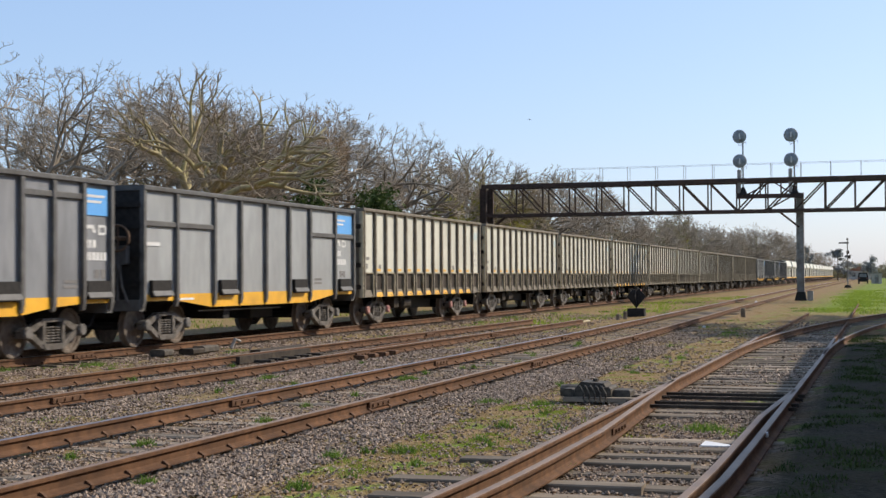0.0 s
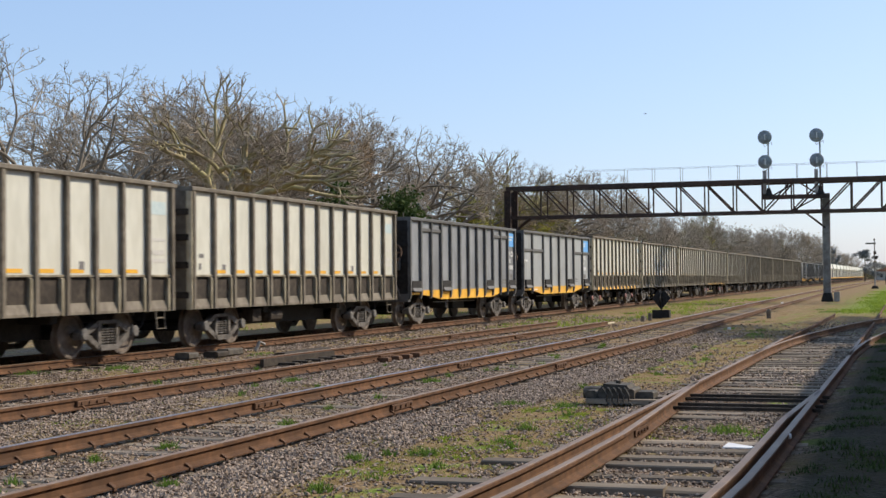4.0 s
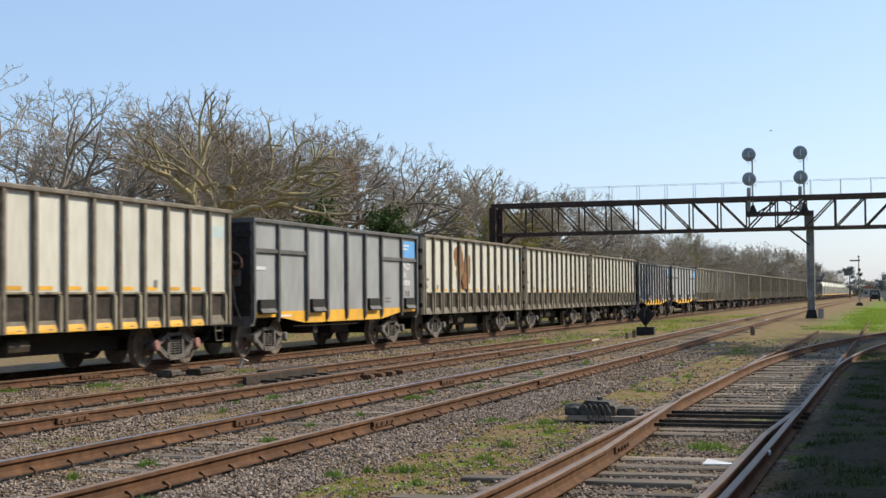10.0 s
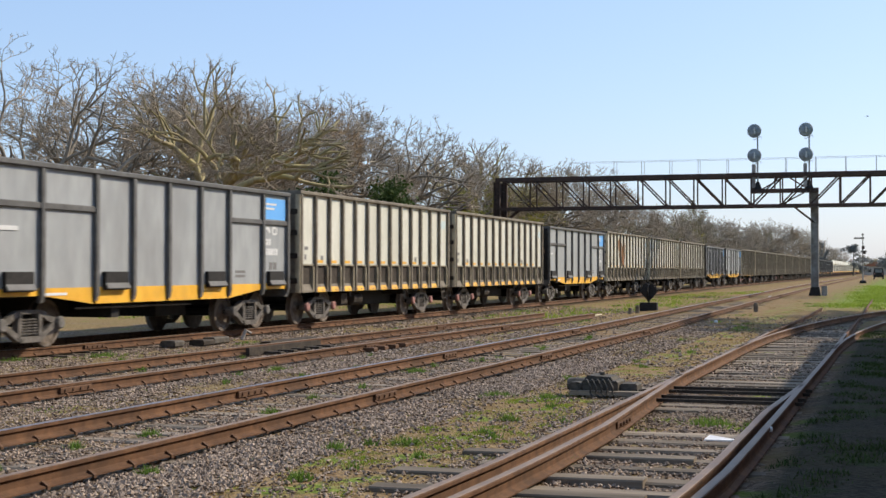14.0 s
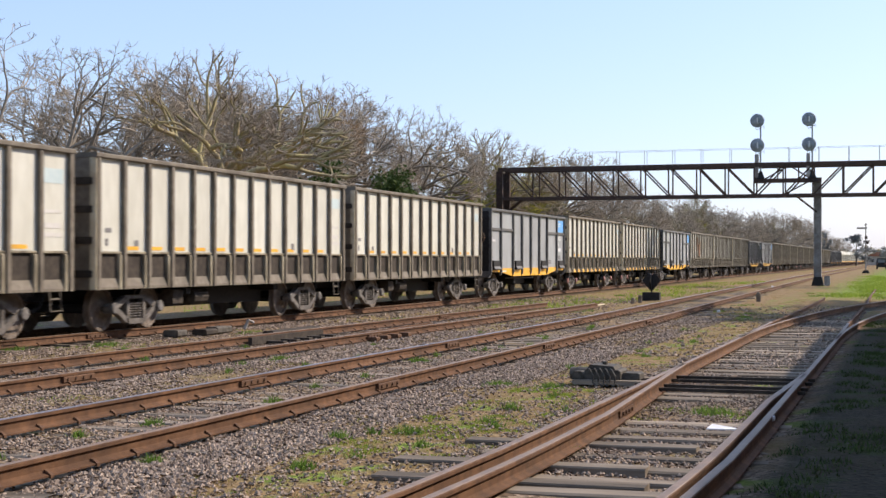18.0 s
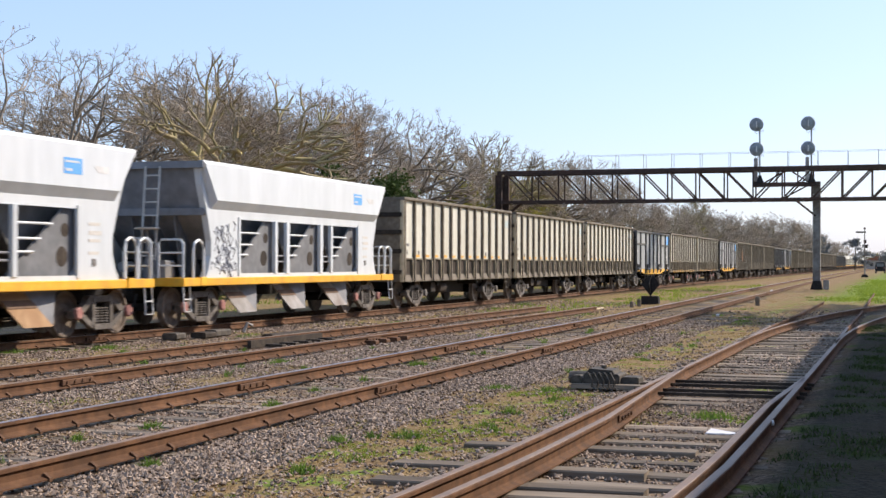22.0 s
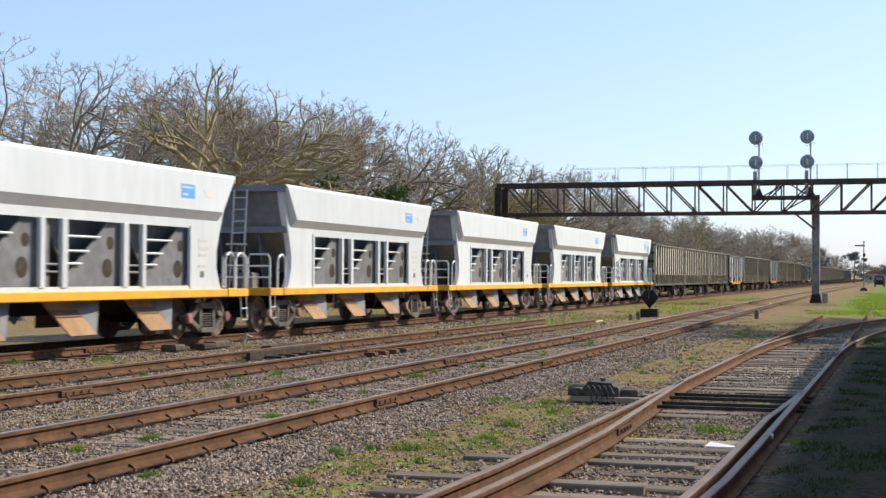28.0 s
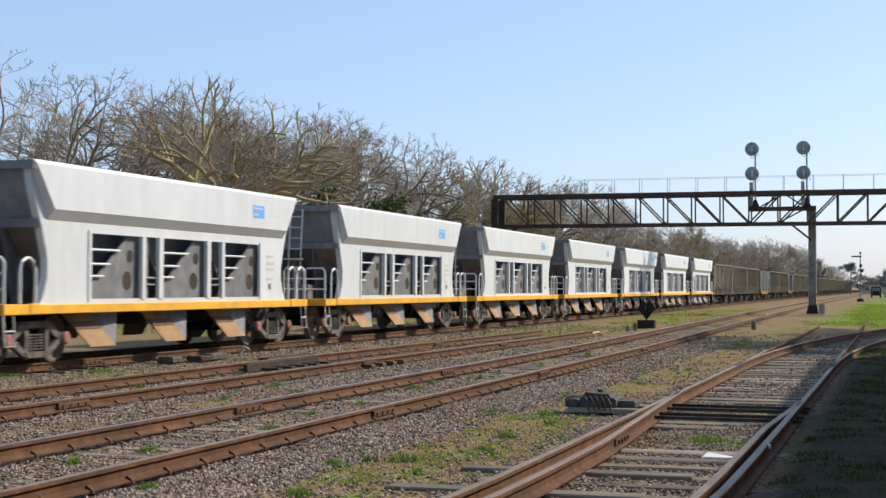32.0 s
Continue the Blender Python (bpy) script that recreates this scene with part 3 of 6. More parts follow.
# ---- ballast stones and grass ----
def stones(count, spots, seed):
    """Loose stones as small uneven octahedra; spots: x0, x1, y0, y1, share, size."""
    rng = np.random.default_rng(seed)
    octa = np.array([(1, 0, 0), (-1, 0, 0), (0, 1, 0), (0, -1, 0), (0, 0, 1), (0, 0, -1)], float)
    tri = np.array([(0, 2, 4), (2, 1, 4), (1, 3, 4), (3, 0, 4), (2, 0, 5), (1, 2, 5), (3, 1, 5), (0, 3, 5)])
    vs, fs, k = [], [], 0
    for x0, x1, y0, y1, share, size in spots:
        n = int(count * share)
        y = y0 + (y1 - y0) * rng.random(n) ** 1.5
        x = rng.uniform(x0, x1, n)
        keep = np.array([noise.noise((a * 0.55, b * 0.55, 1.7)) > rng.uniform(-0.7, 0.15) for a, b in zip(x, y)])
        x, y = x[keep], y[keep]
        n = len(x)
        r = size * rng.uniform(0.55, 1.25, (n, 1, 1)) * rng.uniform(0.6, 1.2, (n, 6, 1)) * rng.uniform((0.8, 0.8, 0.5), (1.25, 1.25, 0.9), (n, 1, 3))
        a = rng.uniform(0, 6.28, n)
        c, s = np.cos(a), np.sin(a)
        tilt = rng.uniform(-0.6, 0.6, n)
        p = octa[None] * r
        p = np.stack([p[..., 0] * c[:, None] - p[..., 1] * s[:, None], p[..., 0] * s[:, None] + p[..., 1] * c[:, None], p[..., 2] + p[..., 0] * tilt[:, None] * 0.5], -1)
        p[..., 0] += x[:, None]
        p[..., 1] += y[:, None]
        lie = np.array([ground_z(float(a), float(b)) for a, b in zip(x, y)])
        p[..., 2] += lie[:, None] + rng.uniform(-0.008, 0.02, (n, 1)) + size * 0.1
        vs.append(p.reshape(-1, 3))
        fs.append((tri[None] + k + 6 * np.arange(n)[:, None, None]).reshape(-1, 3))
        k += 6 * n
    me = bpy.data.meshes.new("ballast_stones")
    me.from_pydata(np.concatenate(vs).tolist(), [], np.concatenate(fs).tolist())
    me.materials.append(STONEM)
    tagged(new("ballast_stones", me), "loose grey and pinkish ballast stones", "gravel", kind="stuff")


stones(120000, [(-10.1, -7.9, 7.2, 30, 0.19, 0.024), (-7.8, -6.1, 7.0, 24, 0.11, 0.024), (-6.0, -4.8, 7.2, 24, 0.19, 0.027), (-9.3, -7.9, 20, 40, 0.05, 0.032), (-6.0, -4.6, 22, 42, 0.06, 0.032), (-3.6, -1.15, 7.2, 24, 0.19, 0.022), (-15.3, -9.9, 13.5, 34, 0.20, 0.027), (-3.4, -1.2, 22, 52, 0.03, 0.04), (-10.2, -3.4, 24, 50, 0.03, 0.038), (-15.2, -10.0, 30, 60, 0.05, 0.045), (-5.0, -3.2, 8, 22, 0.05, 0.022)], 5)


def tufts(name, label, material, spots, seed, low, high, wide):
    """Blades of grass in tufts; spots: x, y, radii, blades."""
    rng = np.random.default_rng(seed)
    vs, fs, k = [], [], 0
    for x, y, rx, ry, n in spots:
        d = rng.normal(0, 0.45, (n, 2)) * (rx, ry)
        h = rng.uniform(low, high, n) * np.exp(-0.5 * ((d[:, 0] / rx) ** 2 + (d[:, 1] / ry) ** 2))
        a = rng.uniform(0, 6.28, n)
        lean = rng.normal(0, 0.45, (n, 2)) * h[:, None]
        bx, by = x + d[:, 0], y + d[:, 1]
        w = wide * rng.uniform(0.6, 1.3, n)
        lie = np.array([ground_z(float(a2), float(b2)) for a2, b2 in zip(bx, by)]) - 0.006
        p = np.zeros((n, 3, 3))
        p[:, 0] = np.stack([bx - w * np.cos(a), by - w * np.sin(a), lie], -1)
        p[:, 1] = np.stack([bx + w * np.cos(a), by + w * np.sin(a), lie], -1)
        p[:, 2] = np.stack([bx + lean[:, 0], by + lean[:, 1], lie + h], -1)
        vs.append(p.reshape(-1, 3))
        fs.append(np.arange(k, k + 3 * n).reshape(-1, 3))
        k += 3 * n
    me = bpy.data.meshes.new(name)
    me.from_pydata(np.concatenate(vs).tolist(), [], np.concatenate(fs).tolist())
    me.materials.append(material)
    tagged(new(name, me), label, "grass", kind="stuff")


def grasses():
    rr = random.Random(12)
    verge = []
    green = [(-4.45, 12.8, 0.5, 0.6, 1700), (-4.05, 12.5, 0.3, 0.35, 700), (-4.1, 13.5, 0.35, 0.4, 600), (-5.2, 15.2, 0.4, 0.4, 700), (-4.8, 15.8, 0.4, 0.5, 700), (-9.45, 20.5, 0.4, 0.6, 400),
             (-15.1, 22.9, 0.35, 0.9, 700), (-14.3, 23.8, 0.4, 1.3, 1000), (-10.9, 20.4, 0.3, 1.0, 400), (-5.1, 10.0, 0.3, 0.25, 300), (-2.66, 14.6, 0.3, 0.4, 450), (-2.4, 15.6, 0.4, 0.4, 450),
             (-1.5, 15.0, 0.3, 0.5, 800), (-1.9, 15.4, 0.4, 0.5, 600), (-4.25, 17.3, 0.35, 0.4, 600), (-4.4, 20.5, 0.5, 1.2, 500), (-9.2, 14.0, 0.4, 0.6, 350), (-11.1, 17.6, 0.3, 0.8, 250), (-13.3, 27.5, 0.4, 1.2, 500), (-13.9, 36.0, 0.6, 3.0, 500)]
    for _ in range(120):
        green.append((rr.uniform(-5.4, -3.2), 8.5 + 30 * rr.random() ** 1.4, rr.uniform(0.08, 0.25), rr.uniform(0.1, 0.3), 70))
    for _ in range(22):
        green.append((rr.uniform(-4.9, -3.5), rr.uniform(11.0, 17.5), rr.uniform(0.15, 0.4), rr.uniform(0.15, 0.4), 400))
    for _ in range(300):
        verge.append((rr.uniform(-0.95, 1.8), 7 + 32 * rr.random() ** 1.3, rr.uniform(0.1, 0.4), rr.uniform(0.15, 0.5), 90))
    for _ in range(110):
        green.append((rr.choice((-9.2, -8.8, -12.9, -13.8, -14.5, -9.6)) + rr.uniform(-0.6, 0.6), rr.uniform(13, 45), 0.25, 0.4, 60))
    tufts("grass_tufts", "short green grass patches between the tracks", GRASSM, green, 3, 0.008, 0.032, 0.007)
    # verge blades take the dark leaf colour to deepen the painted shade
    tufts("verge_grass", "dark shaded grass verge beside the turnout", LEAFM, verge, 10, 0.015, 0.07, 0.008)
    weeds = [(-5.8, 10.15, 0.10, 0.10, 160), (-9.45, 20.5, 0.22, 0.25, 260), (-7.5, 21.6, 0.2, 0.25, 260), (-4.9, 11.9, 0.14, 0.14, 120), (-4.5, 10.2, 0.12, 0.14, 120), (-2.75, 11.7, 0.12, 0.12, 110), (-8.4, 13.8, 0.08, 0.1, 80), (-7.2, 12.6, 0.12, 0.12, 110), (-6.9, 14.8, 0.14, 0.16, 130), (-7.3, 11.4, 0.08, 0.1, 80),
             (-4.45, 12.6, 0.16, 0.12, 160), (-4.1, 14.9, 0.14, 0.12, 120), (-5.0, 17.6, 0.25, 0.3, 220), (-4.3, 17.5, 0.2, 0.2, 160), (-14.4, 23.4, 0.3, 0.6, 300), (-15.2, 21.8, 0.25, 0.5, 240), (-2.0, 15.3, 0.3, 0.3, 260), (-1.45, 15.2, 0.2, 0.25, 200)]
    for _ in range(60):
        weeds.append((rr.choice((-4.4, -4.4, -4.0, -6.9, -9.0, -13.4, -7.0, -11.1)) + rr.uniform(-0.7, 0.7), 8 + 26 * rr.random(), 0.09, 0.1, 45))
    tufts("weeds", "small leafy green weeds in the ballast", WEEDM, weeds, 8, 0.04, 0.12, 0.009)
    dry, mixed = [], []
    for _ in range(300):
        dry.append((rr.uniform(-5.6, -3.1), 7.5 + 38 * rr.random() ** 1.4, 0.35, 0.5, 110))
    for _ in range(70):
        dry.append((-8.65 + rr.uniform(-0.45, 0.45), rr.uniform(8, 40), 0.25, 0.7, 110))
    for _ in range(110):
        dry.append((rr.choice((-9.3, -13.4, -9.0, -14.6)) + rr.uniform(-0.8, 0.8), rr.uniform(12, 55), 0.4, 0.8, 60))
    for _ in range(260):
        x, y = rr.uniform(-14.8, -3.3), 24 + 56 * rr.random()
        if min(abs(x - f(y)) for f in (line_a, line_b, line_c)) > 1.0:
            (dry if rr.random() < 0.86 else mixed).append((x, y, rr.uniform(0.2, 0.6), rr.uniform(0.3, 1.4), 110))
    tufts("low_growth", "low olive and green growth between the tracks", WEEDM, mixed, 9, 0.02, 0.10, 0.014)
    tufts("dry_grass", "dry straw-coloured grass between the tracks", DRYM, dry, 4, 0.01, 0.045, 0.006)
    far = [(rr.uniform(-3.6, -0.5), rr.uniform(62, 150), 1.2, 2.5, 130) for _ in range(70)] + [(rr.uniform(-13.5, -9.8), rr.uniform(45, 110), 0.9, 2.5, 70) for _ in range(50)]
    far += [(rr.uniform(-34, -21), rr.uniform(18, 120), 1.2, 2.0, 80) for _ in range(60)]
    tufts("lawn", "bright green lawn beyond the turnout", GRASSM, far, 6, 0.05, 0.2, 0.02)


grasses()


# ---- train ----
def disc_wheel(g, x, s):
    g.lathe("x", [(x - s * 0.075, 0.485), (x - s * 0.045, 0.475), (x - s * 0.04, 0.455), (x + s * 0.05, 0.45), (x + s * 0.055, 0.43), (x + s * 0.055, 0.385), (x + s * 0.02, 0.37), (x + s * 0.005, 0.20), (x + s * 0.045, 0.14), (x + s * 0.07, 0.135), (x + s * 0.07, 0.09)], (0, 0, 0), 24)


def bogie_meshes():
    wheel = Geo()
    disc_wheel(wheel, 0.0, 1)
    axle = Geo().lathe("x", [(-1.02, 0.06), (-0.8, 0.06), (-0.78, 0.09), (0.78, 0.09), (0.8, 0.06), (1.02, 0.06)], (0, 0, 0), 10)
    def frame_side(shoulder, crown, arch, foot, arm):
        g = Geo()
        g.prism("x", [(-1.02, 0.42), (-1.05, 0.50), (-0.95, 0.57), (-0.72, 0.575), (-shoulder, crown), (shoulder, crown), (0.72, 0.575), (0.95, 0.57), (1.05, 0.50), (1.02, 0.42), (0.90, 0.42), (0.84, 0.475), (0.64, 0.475), (shoulder - 0.08, crown - arch), (-shoulder + 0.08, crown - arch), (-0.64, 0.475), (-0.84, 0.475), (-0.90, 0.42)], -0.06, 0.07)
        g.prism("x", [(-foot, 0.13), (foot, 0.13), (foot + 0.07, 0.24), (-foot - 0.07, 0.24)], -0.09, 0.10)
        for s in (-1, 1):
            g.prism("x", [(s * foot, 0.14), (s * (foot + 0.10), 0.17), (s * 0.86, 0.43), (s * (0.86 - arm), 0.49), (s * (foot - 0.04), 0.22)][::s], -0.05, 0.08)
            g.prism("x", [(s * 0.27, 0.2), (s * 0.37, 0.2), (s * 0.37, crown - 0.05), (s * 0.27, crown - 0.05)][::s], -0.06, 0.08)
            g.prism("x", [(s * 0.915 - 0.11, 0.37), (s * 0.915 + 0.11, 0.37), (s * 0.915 + 0.13, 0.45), (s * 0.915 + 0.08, 0.545), (s * 0.915 - 0.08, 0.545), (s * 0.915 - 0.13, 0.45)], -0.08, 0.09)
        return g

    side = frame_side(0.45, 0.80, 0.13, 0.31, 0.10)
    low_side = frame_side(0.36, 0.72, 0.07, 0.30, 0.12)
    spring = Geo()
    for dx in (-0.0,):
        for dy in (-0.17, 0.0, 0.17):
            for k in range(6):
                z = 0.26 + k * 0.052
                spring.lathe("z", [(z, 0.06), (z + 0.012, 0.082), (z + 0.030, 0.082), (z + 0.042, 0.06)], (dx, dy, 0), 8)
    bolster = Geo().box(-0.95, 0.95, -0.2, 0.2, 0.50, 0.66).box(-1.0, 1.0, -0.26, 0.26, 0.56, 0.62)
    cap = Geo().lathe("x", [(0.0, 0.125), (0.05, 0.125), (0.075, 0.10), (0.075, 0.03)], (0, 0, 0), 10)
    return dict(wheel=wheel.mesh("wheel", WHEELM), axle=axle.mesh("axle", BLACK), side=side.mesh("side_frame", BOGIEDARK), low_side=low_side.mesh("side_frame", BOGIEDARK), spring=spring.mesh("spring", BOGIEDARK),
                bolster=bolster.mesh("bolster", BLACK), cap=cap.mesh("axle_box", BOGIE), redcap=cap.mesh("axle_box", REDCAP))


BM = bogie_meshes()


def bogies(w, half, red, tall=False):
    for yb in (-half, half):
        part("bolster", BM["bolster"], BLACK, w, at=(0, yb, 0))
        for s in (-1, 1):
            f = part("side_frame", BM["side" if tall else "low_side"], BOGIE, w, "dusty cast-steel bogie side frame", at=(s * 1.11, yb, 0))
            part("spring", BM["spring"], GRIME, f)
            for dy in (-0.915, 0.915):
                c = part("axle_box", BM["redcap"] if red else BM["cap"], BOGIE, f, "faded red axle-box cap" if red else "", at=(s * 0.075, dy, 0.465))
                c.rotation_euler = (0, 0, 0 if s > 0 else math.pi)
        for dy in (-0.915, 0.915):
            ws = part("wheelset", BM["axle"], BLACK, w, at=(0, yb + dy, 0.45))
            for s in (-1, 1):
                k = part("wheel", BM["wheel"], WHEELM, ws, "worn steel wheel", at=(s * HALF, 0, 0))
                k.rotation_euler = (0, 0, 0 if s > 0 else math.pi)


def coupler(w, y, s, material=GRIME):
    g = Geo().box(-0.09, 0.09, min(y, y + s * 0.45), max(y, y + s * 0.45), 0.72, 0.90)
    g.prism("z", [(-0.13, y + s * 0.36), (0.13, y + s * 0.36), (0.16, y + s * 0.52), (0.04, y + s * 0.62), (-0.13, y + s * 0.58)][::s], 0.67, 0.95)
    part("coupler", g, material, w, "grimy steel coupler")
    h = Geo().tube([(0.35, y, 0.75), (0.36, y + s * 0.2, 0.5), (0.33, y + s * 0.4, 0.42), (0.3, y + s * 0.52, 0.5)], 0.028, 6)
    part("brake_hose", h, BLACK, w, "black rubber brake hose")


def bars(spots, depth, x):
    """Plain bars for lettering that cannot be read, on a side whose face is at x; spots: y0, y1, z0, z1."""
    g = Geo()
    for y0, y1, z0, z1 in spots:
        g.box(x - 0.004, x + depth, y0, y1, z0, z1)
    return g


def side_skin(side, n, h, pitch, top, mid, low, marks):
    """The panels, ribs and foot plates of one side, joined, for wagons far off and for the side away from view."""
    a, b, c, d, r = Geo(), Geo(), Geo(), Geo(), Geo()
    for i in range(n):
        y = -h + 0.08 + i * pitch
        a.box(-0.055, 0.0, y + 0.06, y + pitch - 0.06, mid, top)
        b.box(-0.05, -0.03, y + 0.04, y + pitch - 0.04, low, mid)
        c.prism("y", [(-0.03, low), (0.03, low), (0.03, low + 0.05), (-0.028, low + 0.22), (-0.03, low + 0.22)], y + 0.05, y + pitch - 0.06)
        c.box(-0.03, 0.05, y + pitch - 0.17, y + pitch - 0.075, low, mid - 0.03)
        if marks and 0 < i < n - 1:
            d.box(0.001, 0.007, y + 0.15, y + 0.62, mid + 0.05, mid + 0.125)
    for i in range(n + 1):
        y = -h + 0.08 + i * pitch
        r.box(-0.03, 0.085, y - 0.055, y + 0.055, low, top)
    tagged(part("side_panelling", a, BEIGE, side), kind="stuff")
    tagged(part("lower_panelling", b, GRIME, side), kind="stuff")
    tagged(part("foot_plating", c, FLARE, side), kind="stuff")
    tagged(part("ribs", r, RIB, side), kind="stuff")
    if marks:
        tagged(part("yellow_dashes", d, YELLOW, side, "yellow dashes"), kind="stuff")
    part("waist_rail", Geo().soft(-0.02, 0.035, -h, h, mid - 0.03, mid + 0.02), FLARE, side)


def beige_gondola(rust=False, red=False, placard=True, plain=False):
    """High-sided beige gondola; its space has y forwards, x to the camera's side and z from the rail head."""
    w = thing("gondola_wagon", "beige gondola wagon with dark ribs and %s" % ("rust stain" if rust else "two rows of yellow dashes" if red else "yellow dashes"), "freight wagon", "wagons of the train")
    L, W, top, mid, low = 12.75, 1.45, 3.42, 1.59, 0.86
    n, h = 13, 12.75 / 2
    pitch = (L - 0.16) / n
    inner = Geo().box(-0.055, 0.0, 0.06, pitch - 0.06, 0, top - mid).mesh("side_panel", BEIGE)
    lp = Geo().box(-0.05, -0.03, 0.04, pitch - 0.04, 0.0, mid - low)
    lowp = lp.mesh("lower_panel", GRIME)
    fl = Geo().prism("y", [(-0.03, 0.0), (0.03, 0.0), (0.03, 0.05), (-0.028, 0.22), (-0.03, 0.22)], 0.05, pitch - 0.06)
    flare = fl.mesh("foot_plate", RIB)
    pil = Geo().prism("y", [(-0.03, 0.0), (0.05, 0.0), (0.05, mid - low - 0.06), (-0.03, mid - low)], pitch - 0.17, pitch - 0.075)
    pill = pil.mesh("pillar", FLARE)
    rb = Geo().prism("x", [(-0.058, 0), (0.058, 0), (0.05, 0.03), (0.05, top - low - 0.02), (0.05, top - low), (-0.05, top - low), (-0.05, 0.03)], -0.03, 0.085)
    ribm = rb.mesh("rib", RIB)
    da = Geo().box(0.0, 0.006, 0.15, 0.62, 0.03, 0.105).mesh("yellow_dash", YELLOW)
    foot = Geo().plate([(0.033, 0.10, 0.0), (0.033, 0.72, 0.0), (0.033, 0.72, 0.05), (0.004, 0.70, 0.14), (0.004, 0.12, 0.14), (0.033, 0.10, 0.05)], (-0.004, 0, 0)).mesh("foot_dash", YELLOW)
    for s in (-1, 1):
        side = part("side_wall", Geo().box(-0.09, -0.056, -h + 0.02, h - 0.02, low, top), RIB, w, "beige panelled side wall", at=(s * W, 0, 0))
        side.rotation_euler = (0, 0, 0 if s > 0 else math.pi)
        if s < 0 or plain:
            side_skin(side, n, h, pitch, top, mid, low, s > 0)
            continue
        for i in range(n):
            y = -h + 0.08 + i * pitch
            part("side_panel", inner, BEIGE, side, at=(0, y, mid))
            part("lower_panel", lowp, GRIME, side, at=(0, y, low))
            part("foot_plate", flare, RIB, side, at=(0, y, low))
            part("pillar", pill, FLARE, side, at=(0, y, low))
            if s > 0 and 0 < i < n - 1:
                part("yellow_dash", da, YELLOW, side, "yellow dash", at=(0.001, y, mid + 0.02))
                if red:
                    part("foot_dash", foot, YELLOW, side, "yellow dash at the foot", at=(0.002, y, low))
        for i in range(n + 1):
            part("rib", ribm, RIB, side, at=(0, -h + 0.08 + i * pitch, low))
        part("waist_rail", Geo().soft(-0.02, 0.035, -h, h, mid - 0.03, mid + 0.02), FLARE, side)
        if s > 0:
            if placard:
                part("faded_logo", Geo().box(0.002, 0.006, h - 0.9, h - 0.25, 2.85, 3.12), PALEBLUE, side, "faded pale blue plate")
                part("lettering", bars([(h - 0.85, h - 0.35, 2.02, 2.12), (h - 0.9, h - 0.3, 1.86, 1.94), (h - 0.9, h - 0.32, 2.3, 2.36)], 0.006, 0.001), FADED, side, "faded white lettering")
            for y0, y1, z0, z1 in ((-h + 1.5, -h + 1.66, 1.72, 1.84), (h - 3.6 * pitch, h - 3.6 * pitch + 0.16, 1.70, 1.86), (-h + 0.4, -h + 0.62, 1.98, 2.07), (-h + 0.4, -h + 0.5, 1.72, 1.86)):
                part("small_plate", Geo().box(0.001, 0.008, y0, y1, z0, z1), DARKMARK, side, "small dark plate")
            if rust:
                g = Geo()
                rr = random.Random(4)
                for yc, zc, a, b in ((h - 8.7, 2.85, 0.62, 0.48), (h - 8.5, 2.3, 0.52, 0.62), (h - 7.7, 2.4, 0.42, 0.6), (h - 8.1, 2.0, 0.4, 0.32)):
                    k = [(0.003 + 0.001 * len(g.f), yc + a * math.cos(q) * rr.uniform(0.75, 1.1), zc + b * math.sin(q) * rr.uniform(0.8, 1.1)) for q in [2 * math.pi * i / 18 for i in range(18)]]
                    g.plate(k, (-0.002, 0, 0))
                part("rust_stain", g, RUSTPATCH, side, "brown rust stain")
    for s in (-1, 1):
        e = Geo().box(-W, W, s * h - 0.03, s * h + 0.03, low, top)
        end = part("end_wall", e, RIB, w, "dark end wall")
        for z in (1.1, 1.75, 2.35, 2.9):
            part("end_beam", Geo().soft(-W, W, s * h - 0.03 + s * 0.03, s * h + 0.03 + s * 0.05, z, z + 0.14, 0.01), GRIME, end)
        coupler(w, s * h, s)
        part("corner_post", Geo().prism("z", [(W - 0.06, s * h - s * 0.10), (W + 0.06, s * h - s * 0.10), (W + 0.06, s * h + s * 0.02), (W, s * h + s * 0.05), (W - 0.06, s * h + s * 0.05)][::s], low, top), RIB if s > 0 else CORNER, w)
    rim = Geo().soft(W - 0.05, W + 0.10, -h - 0.05, h + 0.05, top, top + 0.10, 0.02).soft(-W - 0.10, -W + 0.05, -h - 0.05, h + 0.05, top, top + 0.10, 0.02)
    rim.box(-W + 0.05, W - 0.05, -h - 0.05, -h + 0.09, top, top + 0.10).box(-W + 0.05, W - 0.05, h - 0.09, h + 0.05, top, top + 0.10)
    part("top_rim", rim, RIB, w, "worn brown-grey top rim")
    part("floor", Geo().box(-W + 0.05, W - 0.05, -h + 0.05, h - 0.05, 0.95, 1.02), BLACK, w)
    part("load", Geo().box(-W + 0.06, W - 0.06, -h + 0.06, h - 0.06, 1.03, 2.7), GRIME, w, "dark bulk load")
    part("centre_sill", Geo().box(-0.25, 0.25, -h + 0.1, h - 0.1, 0.62, 0.94).box(-0.6, 0.6, -2.9, 2.9, 0.40, 0.9).box(-1.3, 1.3, -2.4, -2.2, 0.7, 0.94).box(-1.3, 1.3, 2.2, 2.4, 0.7, 0.94), BLACK, w)
    part("brake_cylinder", Geo().lathe("y", [(-0.9, 0.05), (-0.85, 0.19), (-0.2, 0.19), (-0.15, 0.05)], (1.1, -1.1, 0.62), 12), GRIME, w, "grimy brake cylinder")
    part("valve_box", Geo().soft(0.95, 1.25, -2.9, -2.45, 0.48, 0.80, 0.02), GRIME, w)
